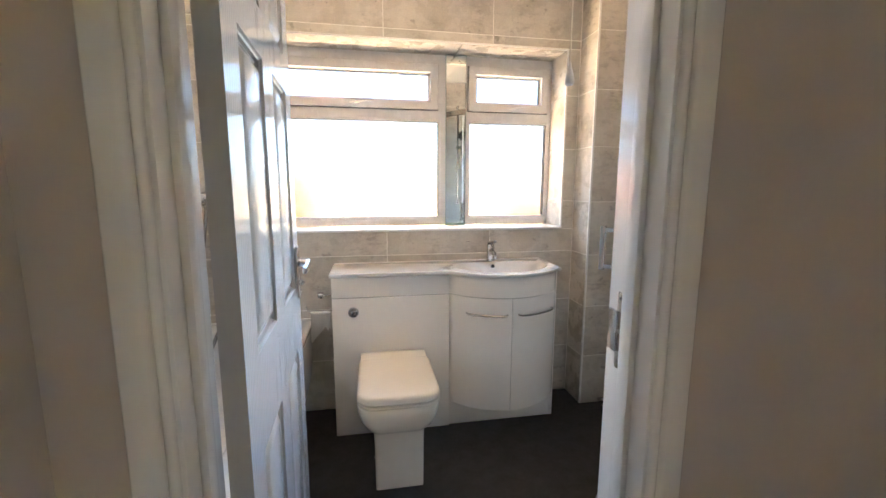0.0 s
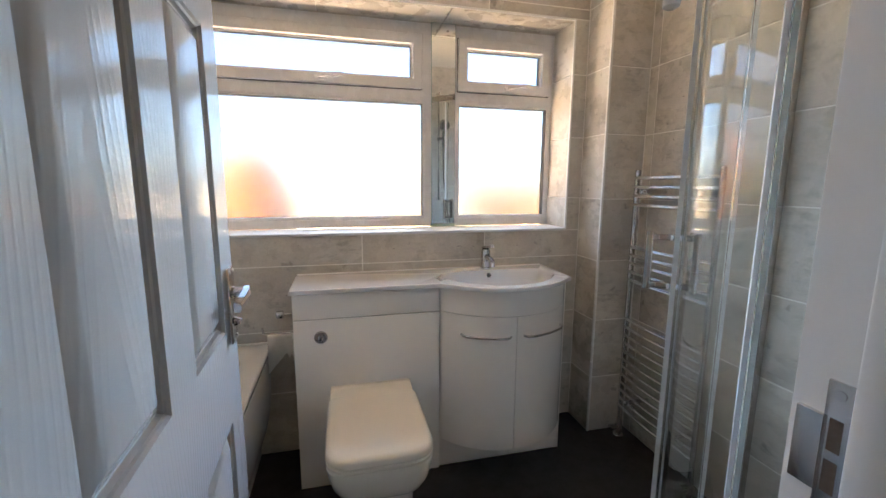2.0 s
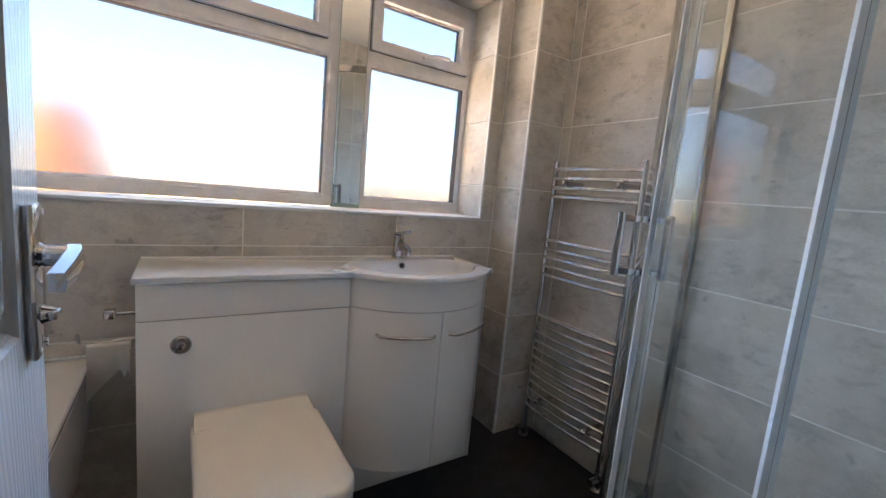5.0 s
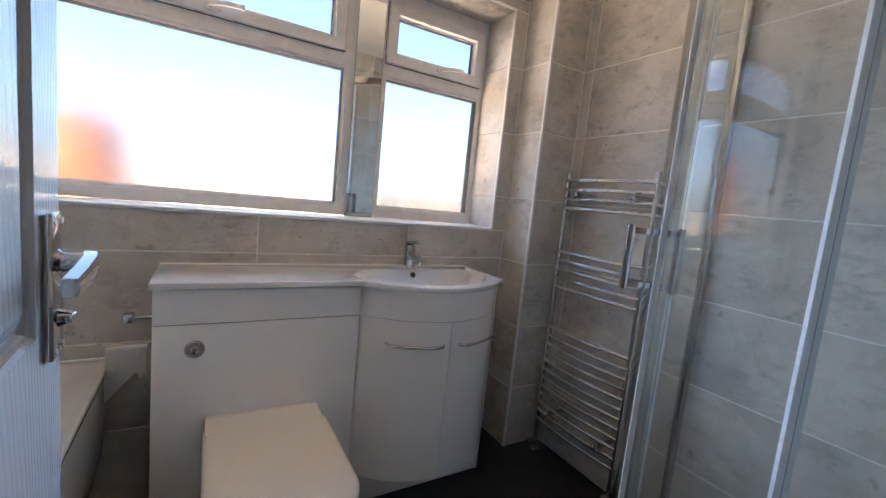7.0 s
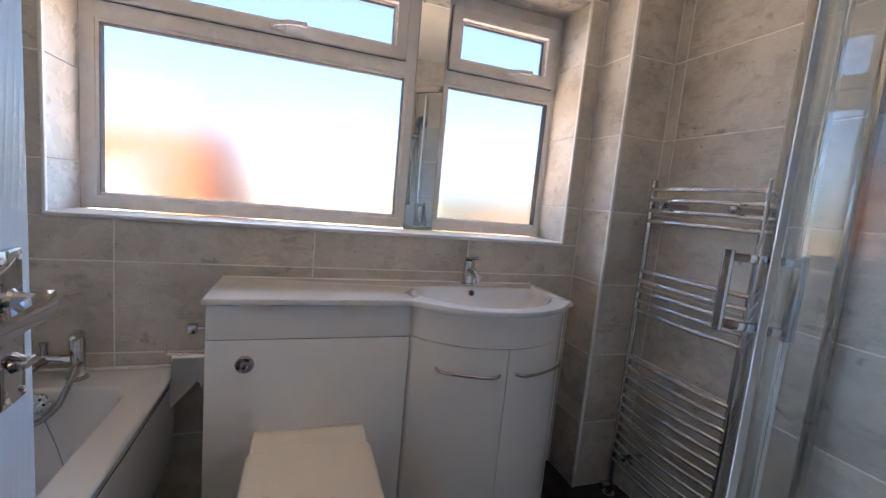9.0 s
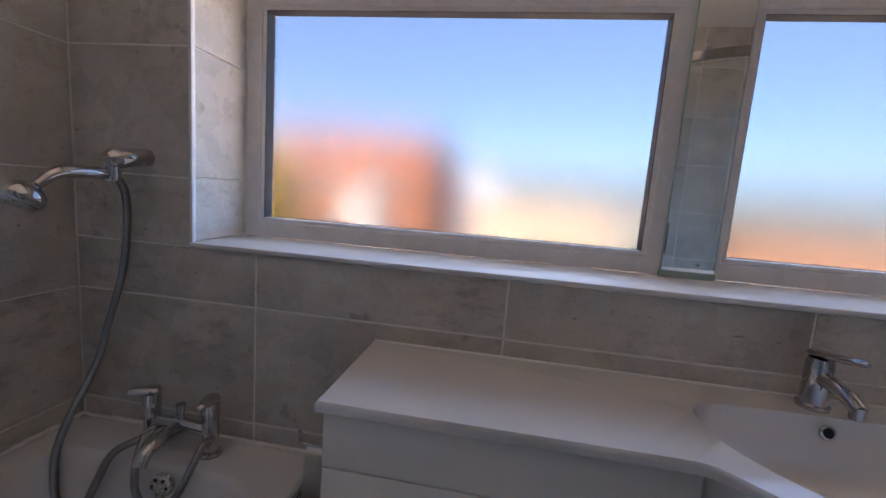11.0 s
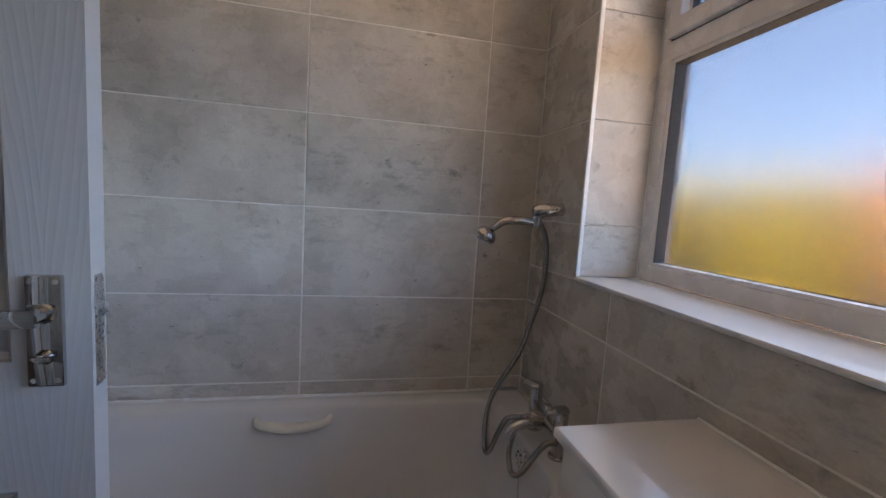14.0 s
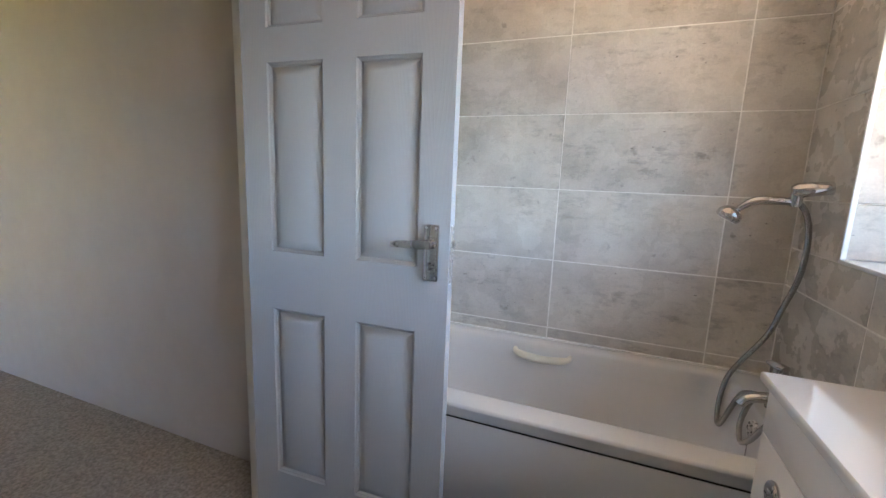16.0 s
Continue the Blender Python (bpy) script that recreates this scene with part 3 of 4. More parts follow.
def toilet_unit():
    t = thing("toilet_unit", (VX0, 2.36, 0), 0, "white gloss back-to-wall toilet cabinet", "cabinet")
    part("side_panel", box(VX0, VX0 + 0.018, FRONT + 0.002, YW - 0.002, 0, 0.843, 0.001), CABINET, t)
    part("side_panel", box(VXJ - 0.019, VXJ - 0.0004, FRONT + 0.018, YW - 0.002, 0, 0.843, 0.001), CABINET, t)
    low = part("lower_panel", box(VX0, VXJ - 0.0004, FRONT - 0.016, FRONT + 0.002, 0, 0.7355, 0.0012), CABINET, t)
    part("upper_panel", box(VX0, VXJ - 0.0004, FRONT - 0.016, FRONT + 0.002, 0.7380, 0.8395, 0.0012), CABINET, t)
    # dark strip paints the shade in the panel joint
    part("joint_shade", box(VX0 + 0.003, VXJ - 0.003, FRONT - 0.011, FRONT + 0.001, 0.7350, 0.7385), SHADE, t)
    c = Vector((0.021, FRONT - 0.016, 0.663))
    prof = [(0.0, 0.0262), (0.004, 0.0268), (0.008, 0.0250), (0.010, 0.0225), (0.0085, 0.0195), (0.0055, 0.0180), (0.0050, 0.0172)]
    but = part("flush_button", tube([c + Vector((0, -h, 0)) for h, r in prof], [r for h, r in prof], 32), DEEP_CHROME, t, "round chrome dual flush button")
    dome = [(0.0048, 0.0165), (0.0078, 0.0150), (0.0098, 0.0110), (0.0106, 0.0060), (0.0108, 0.0012)]
    part("small_button", tube([c + Vector((0, -h, 0)) for h, r in dome], [r for h, r in dome], 28), DEEP_CHROME, but)


def curved_front(x0, x1, z0, z1, th=0.018, n=18, off=0.0):
    loops = []
    for i in range(n + 1):
        x = x0 + (x1 - x0) * i / n
        y = bulge(x, off)
        loops.append([(x, y, z0), (x, y + th, z0), (x, y + th, z1), (x, y, z1)])
    return loft(loops)


def basin_unit():
    t = thing("basin_unit", (0.813, 2.36, 0), 0, "white gloss bow-fronted basin cabinet with two doors", "cabinet")
    part("side_panel", box(VX1 - 0.018, VX1, FRONT - 0.006, YW - 0.002, 0, 0.843, 0.001), CABINET, t)
    part("side_panel", box(VXJ, VXJ + 0.018, FRONT + 0.018, YW - 0.002, 0, 0.843, 0.001), CABINET, t)
    part("plinth", box(VXJ, VX1 - 0.018, FRONT - 0.004, FRONT + 0.014, 0, 0.15, 0.001), CABINET, t)
    fl = [(x, bulge(x) + 0.02, z) for x in [VXJ + 0.02 + (VX1 - VXJ - 0.04) * i / 20 for i in range(21)] for z in (0,)]
    base = [Vector((x, y, 0.142)) for x, y, z in fl] + [Vector((VX1 - 0.02, 2.45, 0.142)), Vector((VXJ + 0.02, 2.45, 0.142))]
    part("base_board", loft([base, [p + Vector((0, 0, 0.018)) for p in base]]), CABINET, t)
    inner = [Vector((p.x, p.y + 0.004, 0.16)) for p in base]
    part("inside", loft([inner, [p + Vector((0, 0, 0.54)) for p in inner]]), DARK, t)
    part("fascia", curved_front(VXJ + 0.0008, VX1 - 0.001, 0.7380, 0.843), CABINET, t)
    split = 0.808
    # dark strips paint the shade behind the fascia and door joints
    part("joint_shade", curved_front(VXJ + 0.004, VX1 - 0.003, 0.7345, 0.7385, 0.01, 18, -0.005), SHADE, t)
    part("joint_shade", curved_front(split - 0.002, split + 0.002, 0.142, 0.733, 0.01, 2, -0.005), SHADE, t)
    for x0, x1, ha, hb in ((VXJ + 0.0008, split - 0.0012, 0.59, 0.783), (split + 0.0012, VX1 - 0.001, 0.84, 1.058)):
        d = part("door", curved_front(x0, x1, 0.14, 0.7355), CABINET, t)
        pts = []
        for i in range(17):
            x = ha + (hb - ha) * i / 16
            lift = 0.022 * min(1, math.sin(math.pi * i / 16) * 4)
            nx, ny = (x - 0.813) / 0.361, (bulge(x) - 2.440) / 0.361
            pts.append((x + nx * lift, bulge(x) + ny * lift, 0.652))
        part("handle", tube(pts, 0.0052, 10), CHROME, d, "slim bowed chrome handle")


def worktop():
    t = thing("vanity_basin", (0.5, 2.36, 0.845), 0, "white cast-marble worktop with a moulded basin", "basin")
    ov = 0.013

    def edge_y(x):
        a, b, k = FRONT - 0.016 - ov, bulge(x, ov) if abs(x - 0.813) < 0.361 + ov - 0.002 else 2.5, 0.012
        return -k * math.log(math.exp(-(a - 2.2) / k) + math.exp(-(b - 2.2) / k)) + 2.2

    xs = [VX0 - 0.006] + [0.40 + (VX1 + 0.006 - 0.40) * i / 44 for i in range(45)]
    outer = [(x, edge_y(x)) for x in xs] + [(VX1 + 0.006, YW - 0.002), (VX0 - 0.006, YW - 0.002)]
    # basin outline: follows the bow in front, straight behind
    cx, ring = 0.815, []
    n = 56
    for i in range(n):
        a = 2 * math.pi * i / n
        c, s = math.cos(a), math.sin(a)
        ring.append((c, s))

    def bowl(f, z, grow=0.0):
        out = []
        for c, s in ring:
            x = cx + math.copysign(abs(c) ** 0.55, c) * (0.264 * f + grow)
            if s >= 0:
                y = 2.335 + abs(s) ** 0.45 * (0.088 * f + grow)
            else:
                y = 2.335 - abs(s) ** 0.5 * ((2.335 - bulge(min(max(x, 0.545), 1.08), -0.027)) * f + grow)
            out.append(Vector((x, y, z)))
        return out

    z0, z1 = 0.845, 0.863
    bm = bmesh.new()
    rim = bowl(1.0, z1)
    ov_ = [bm.verts.new((x, y, z1)) for x, y in outer]
    rv = [bm.verts.new(p) for p in rim]
    edges = [bm.edges.new((vs[i], vs[(i + 1) % len(vs)])) for vs in (ov_, rv) for i in range(len(vs))]
    bmesh.ops.triangle_fill(bm, use_beauty=True, use_dissolve=False, edges=edges)
    rows = [(0.0025, z1 - 0.003), (0.003, z1 - 0.008), (0.003, z0)]
    prev = ov_
    for d, z in rows:
        cur = [bm.verts.new((x + (-d if x < VX0 else d if x > VX1 else 0), y - (d if y < 2.45 else 0), z)) for x, y in outer]
        for i in range(len(prev)):
            j = (i + 1) % len(prev)
            bm.faces.new((prev[i], cur[i], cur[j], prev[j]))
        prev = cur
    prev = rv
    for f, z in ((0.985, z1 - 0.004), (0.965, z1 - 0.016), (0.93, z1 - 0.05), (0.86, z1 - 0.085), (0.72, z1 - 0.108), (0.5, z1 - 0.118), (0.2, z1 - 0.124)):
        cur = [bm.verts.new(p) for p in bowl(f, z)]
        for i in range(n):
            j = (i + 1) % n
            bm.faces.new((prev[i], prev[j], cur[j], cur[i]))
        prev = cur
    bm.faces.new(prev)
    part("basin_slab", bm, RESIN, t, "", False, 50)
    part("sealant", tube([(VX0 - 0.004, YW - 0.003, z1 + 0.001), (VX1 + 0.004, YW - 0.003, z1 + 0.001)], 0.0035, 8), TILE_TRIM, t)
    part("overflow_ring", disc((0.80, 2.413, 0.838), (0, -1, 0.25), 0.014, 0.004, 20, 0.001), CHROME, t)
    part("overflow_hole", disc((0.80, 2.4095, 0.839), (0, -1, 0.25), 0.0095, 0.001, 16), DARK, t)
    part("waste", disc((0.80, 2.30, z1 - 0.124), (0, 0, 1), 0.03, 0.005, 24, 0.002), CHROME, t)


def basin_tap():
    x, y, z = 0.802, 2.462, 0.863
    t = thing("basin_tap", (x, y, z), 0, "small chrome monobloc basin mixer tap", "tap")
    part("body", tube([(x, y, z), (x, y, z + 0.008), (x, y, z + 0.010), (x, y, z + 0.085), (x, y, z + 0.098)], [0.027, 0.027, 0.022, 0.0225, 0.020], 24), CHROME, t)
    sp = [(0.0, 0.062, 0.015), (0.04, 0.062, 0.014), (0.08, 0.054, 0.013), (0.102, 0.044, 0.0115)]
    part("spout", tube([(x, y - d, z + h) for d, h, r in sp], [r for d, h, r in sp], 16), CHROME, t)
    part("aerator", tube([(x, y - 0.097, z + 0.05), (x, y - 0.097, z + 0.028)], 0.0105, 14), CHROME, t)
    lev = lever_bar(0.024, z + 0.104, ((0.0, 0.008, 0.0), (0.006, 0.017, 0.0), (0.024, 0.0225, 0.001), (0.05, 0.015, 0.006), (0.09, 0.010, 0.014), (0.118, 0.008, 0.019), (0.123, 0.004, 0.020)), 0.0075)
    lev.transform(Matrix.Translation((x, y, 0)))
    part("lever", lev, CHROME, t)


def toilet():
    t = thing("toilet", (0.215, 2.0, 0), 0, "white back-to-wall toilet with its lid closed", "toilet")
    xa, xb, back = 0.045, 0.386, FRONT - 0.0165
    f = 1.716
    loops = []
    for w, fy, z, r in ((0.068, 0.075, 0.0, 0.012), (0.066, 0.072, 0.22, 0.014), (0.062, 0.066, 0.258, 0.03), (0.05, 0.05, 0.275, 0.05), (0.03, 0.024, 0.298, 0.065), (0.014, 0.010, 0.33, 0.072), (0.004, 0.004, 0.37, 0.075), (0.0, 0.002, 0.398, 0.075), (0.004, 0.005, 0.404, 0.072)):
        loops.append(rounded(xa + w, xb - w, f + fy, back, (0.004, 0.004, r, r), z))
    part("pan", loft(loops), CERAMIC, t)
    sb = 2.10
    part("seat", loft([rounded(xa - 0.001 + d, xb + 0.001 - d, f + d, sb, (0.006, 0.006, 0.078, 0.078), z) for d, z in ((0.004, 0.4055), (0.0, 0.409), (0.0, 0.418), (0.004, 0.422))]), SEAT, t)
    part("lid", loft([rounded(xa - 0.002 + d, xb + 0.002 - d, f - 0.002 + d, sb, (0.008, 0.008, 0.08, 0.08), z) for d, z in ((0.004, 0.4245), (0.0, 0.428), (0.001, 0.444), (0.006, 0.453), (0.016, 0.458), (0.05, 0.460), (0.11, 0.461))]), SEAT, t, "closed cream-white toilet lid")
    part("hinge_cover", loft([rounded(xa + 0.006 + d, xb - 0.006 - d, sb + 0.003 + e, back, 0.004, z, 4) for d, z, e in ((0.0, 0.404, 0.0), (0.0, 0.434, 0.0), (0.001, 0.438, 0.010), (0.001, 0.441, 0.05), (0.001, 0.443, 0.076), (0.002, 0.447, 0.088), (0.005, 0.448, 0.094))]), SEAT, t)
    part("back_ledge", box(xa + 0.008, xb - 0.008, sb + 0.02, back, 0.395, 0.412, 0.004), CERAMIC, t)
    for x, side in ((xa + 0.068, -1), (xb - 0.068, 1)):
        part("screw_cap", disc((x, 1.93, 0.055), (side, 0, 0), 0.009, 0.006, 14, 0.002), CHROME, t)


def roll_holder():
    t = thing("toilet_roll_holder", (-0.083, 2.44, 0.68), 0, "chrome toilet roll holder with the last of a roll", "roll holder")
    y = 2.44
    part("upper_arm", tube([(VX0 + 0.001, y, 0.702), (-0.150, y, 0.702)], 0.006, 10), CHROME, t)
    part("knob", box(-0.176, -0.146, y - 0.015, y + 0.015, 0.687, 0.717, 0.005, 3), CHROME, t)
    part("roll_arm", tube(spline([(VX0 + 0.001, y, 0.616), (-0.16, y, 0.616), (-0.222, y, 0.616), (-0.234, y, 0.622), (-0.237, y, 0.646)], 5), 0.0042, 10), CHROME, t)
    part("card_tube", tube([(-0.112, y, 0.600), (-0.216, y, 0.600)], 0.0135, 18), PAPER, t)
    rows = []
    for i in range(19):
        q = i / 18
        line = []
        for k in range(13):
            u = k / 12
            x = -0.216 + 0.104 * u
            # torn edge: a long point at one corner, a short ragged flap at the other
            drop = 0.165 * (1 - u / 0.14 * 0.12) if u < 0.14 else 0.145 - 0.075 * (u - 0.14) / 0.55 if u < 0.69 else 0.088 + 0.012 * math.sin(u * 40)
            line.append(Vector((x + 0.006 * q * math.sin(u * 3), y - 0.014 - 0.010 * math.sin(q * 2.2) - 0.006 * q * math.sin(u * 7 + q * 3), 0.604 - drop * q)))
        rows.append(line)
    bm = loft(rows, False, False, False)
    bmesh.ops.solidify(bm, geom=bm.faces[:], thickness=0.0012)
    part("loose_sheet", bm, PAPER, t, "torn white paper sheet hanging down")


def towel_radiator():
    y0, y1, x = 1.815, 2.248, 1.466
    t = thing("towel_radiator", (x, (y0 + y1) / 2, 0), 0, "chrome ladder towel radiator with bowed rails", "radiator")
    for y in (y0, y1):
        post = part("post", tube([(x, y, 0.085), (x, y, 1.338)], 0.0125, 16), CHROME, t)
        part("end_cap", disc((x, y, 1.338), (0, 0, 1), 0.0125, 0.006, 16, 0.004), CHROME, post)
        part("valve", tube([(x, y, 0.012), (x, y, 0.05), (x, y, 0.088)], [0.013, 0.016, 0.013], 14), CHROME, t)
        part("valve_head", tube([(x, y, 0.05), (x - 0.05, y, 0.05)], [0.013, 0.016], 14), CHROME, t)
        part("pipe_collar", disc((x, y, 0.0), (0, 0, 1), 0.026, 0.012, 20, 0.005), CHROME, t)
    zs = [1.307 - 0.041 * i for i in range(4)] + [0.984 - 0.040 * i for i in range(5)] + [0.627 - 0.0414 * i for i in range(12)]
    for z in zs:
        pts = [(x - 0.006 - 0.018 * math.sin(math.pi * i / 12), y0 + (y1 - y0) * i / 12, z) for i in range(13)]
        part("rail", tube(pts, 0.0085, 14), RAIL_CHROME, t)
    for y in (1.884, 2.154):
        for z in (1.245, 0.235):
            part("wall_bracket", tube([(XR - 0.001, y, z), (x - 0.036, y, z), (x - 0.040, y, z), (x - 0.046, y, z), (x - 0.052, y, z), (x - 0.056, y, z), (x - 0.058, y, z)], [0.009, 0.009, 0.0125, 0.0145, 0.0125, 0.008, 0.002], 16), CHROME, t)


# shower quadrant
SX, SY, SR, SC = 0.812, 1.645, 0.55, (1.362, 1.095)


def quad_arc(r, a0, a1, n=20):
    return [(SC[0] + r * math.cos(radians(a0 + (a1 - a0) * i / n)), SC[1] + r * math.sin(radians(a0 + (a1 - a0) * i / n))) for i in range(n + 1)]


def slab_along(line, th, z0, z1):
    """An upright sheet along a plan line, th thick outwards."""
    loops = []
    for i, p in enumerate(line):
        a, b = Vector(line[max(i - 1, 0)]), Vector(line[min(i + 1, len(line) - 1)])
        d = (b - a).normalized()
        nrm = Vector((-d.y, d.x)) * th
        q = Vector(p)
        loops.append([(q.x, q.y, z0), (q.x + nrm.x, q.y + nrm.y, z0), (q.x + nrm.x, q.y + nrm.y, z1), (q.x, q.y, z1)])
    return loft(loops)


def shower():
    tray = thing("shower_tray", (1.2, 1.25, 0), 0, "white quadrant shower tray", "shower tray")

    def outline(d, z):
        return [Vector((x, y, z)) for x, y in [(XR - 0.002, YD + 0.003), (XR - 0.002, SY + 0.03 - d)] + quad_arc(SR + 0.03 - d, 90, 180, 24) + [(SX - 0.03 + d, YD + 0.003)]]

    def inset(d, z):
        return [Vector((x, y, z)) for x, y in [(XR - d, YD + d), (XR - d, SY + 0.03 - d)] + quad_arc(SR + 0.03 - d, 90, 180, 24) + [(SX - 0.03 + d, YD + d)]]

    part("tray", loft([outline(0.012, 0.0), outline(0.0, 0.012), outline(0.0, 0.040), outline(0.006, 0.047), inset(0.055, 0.047), inset(0.068, 0.036), inset(0.09, 0.030)]), ACRYLIC, tray)
    t = thing("shower_enclosure", (1.1, 1.3, 0.047), 0, "curved clear glass quadrant shower enclosure with chrome handles", "shower enclosure")
    z0, z1 = 0.075, 1.94
    glass = []
    for line in ([(SX, YD + 0.022), (SX, SC[1] + 0.014)], [(SC[0] - 0.014, SY), (XR - 0.022, SY)]):
        glass.append(part("fixed_panel", slab_along(line, 0.006, z0, z1), SHOWER_GLASS, t, "", False, 0))
    left = part("fixed_curve", slab_along(quad_arc(SR - 0.030, 176.2, 136.0), 0.006, z0 + 0.01, z1 - 0.015), SHOWER_GLASS, t, "curved fixed glass")
    glass.append(left)
    d = part("sliding_door", slab_along(quad_arc(SR - 0.014, 137.6, 93.8), 0.006, z0 + 0.01, z1 - 0.015), SHOWER_GLASS, t, "curved glass door")
    glass.append(d)
    part("edge_seal", slab_along(quad_arc(SR - 0.019, 138.1, 137.2, 2), 0.012, z0 + 0.01, z1 - 0.015), SEAL, d, "milky magnetic seal")
    zc, ah = 1.07, 134.3
    ca, sa = math.cos(radians(ah)), math.sin(radians(ah))
    turn = Matrix.Rotation(radians(ah - 90), 4, "Z")
    for r_in, r_out in ((SR - 0.008, SR + 0.052), (SR - 0.014, SR - 0.060)):
        bm = None
        for z in (zc - 0.066, zc + 0.066):
            own = box(-0.010, 0.010, *sorted((0, r_out - r_in)), z - 0.008, z + 0.008, 0.002)
            own.transform(Matrix.Translation((SC[0] + r_in * ca, SC[1] + r_in * sa, 0)) @ turn)
            bm = own if bm is None else joined(bm, own)
        own = box(-0.011, 0.011, -0.009, 0.009, zc - 0.080, zc + 0.080, 0.002)
        own.transform(Matrix.Translation((SC[0] + r_out * ca, SC[1] + r_out * sa, 0)) @ turn)
        part("handle", joined(bm, own), CHROME, d, "square-section chrome handle")
    for line in ([(SX + 0.014, SC[1] + 0.016), (SX - 0.002, SC[1] + 0.030)], [(SC[0] - 0.030, SY + 0.002), (SC[0] - 0.016, SY - 0.014)]):
        part("panel_seal", slab_along(line, 0.010, z0, z1), SEAL, t)
    for b in (box(SX - 0.012, SX + 0.014, YD + 0.001, YD + 0.03, 0.047, 1.96, 0.003), box(XR - 0.03, XR - 0.001, SY - 0.014, SY + 0.012, 0.047, 1.96, 0.003)):
        part("wall_profile", b, CHROME, t, "chrome wall channel")
    path = [(SX, YD + 0.03), (SX, SC[1])] + quad_arc(SR, 180, 90, 28)[1:] + [(XR - 0.03, SY)]
    part("top_rail", slab_along([(x - 0.0, y) for x, y in path], 0.028, 1.935, 1.975), CHROME, t)
    part("bottom_rail", slab_along(path, 0.024, 0.047, 0.078), CHROME, t)
    for g in glass:
        g.visible_shadow = False
    r = thing("shower_riser", (1.035, YD, 1.1), 0, "chrome shower riser rail with handset", "shower")
    x = 1.035
    part("rail", tube([(x, YD + 0.05, 1.12), (x, YD + 0.05, 2.12)], 0.009, 12), CHROME, r)
    for z in (1.13, 2.11):
        part("rail_bracket", tube([(x, YD, z), (x, YD + 0.055, z)], 0.013, 14), CHROME, r)
    part("slider", box(x - 0.02, x + 0.05, YD + 0.032, YD + 0.07, 1.685, 1.72, 0.006), CHROME, r)
    part("handset", tube([(x + 0.04, YD + 0.06, 1.60), (x + 0.04, YD + 0.07, 1.72), (x + 0.04, YD + 0.10, 1.80)], [0.011, 0.013, 0.012], 12), CHROME, r)
    part("spray_head", tube([(x + 0.04, YD + 0.085, 1.83), (x + 0.04, YD + 0.10, 1.822), (x + 0.04, YD + 0.125, 1.808)], [0.02, 0.05, 0.048], 22), CHROME, r)
    part("hose", tube(spline([(x + 0.04, YD + 0.06, 1.60), (x + 0.05, YD + 0.065, 1.3), (x + 0.09, YD + 0.06, 1.0), (x + 0.14, YD + 0.05, 0.86), (x + 0.17, YD + 0.04, 0.96), (x + 0.17, YD + 0.0, 1.05)], 6), 0.006, 8), HOSE, r)


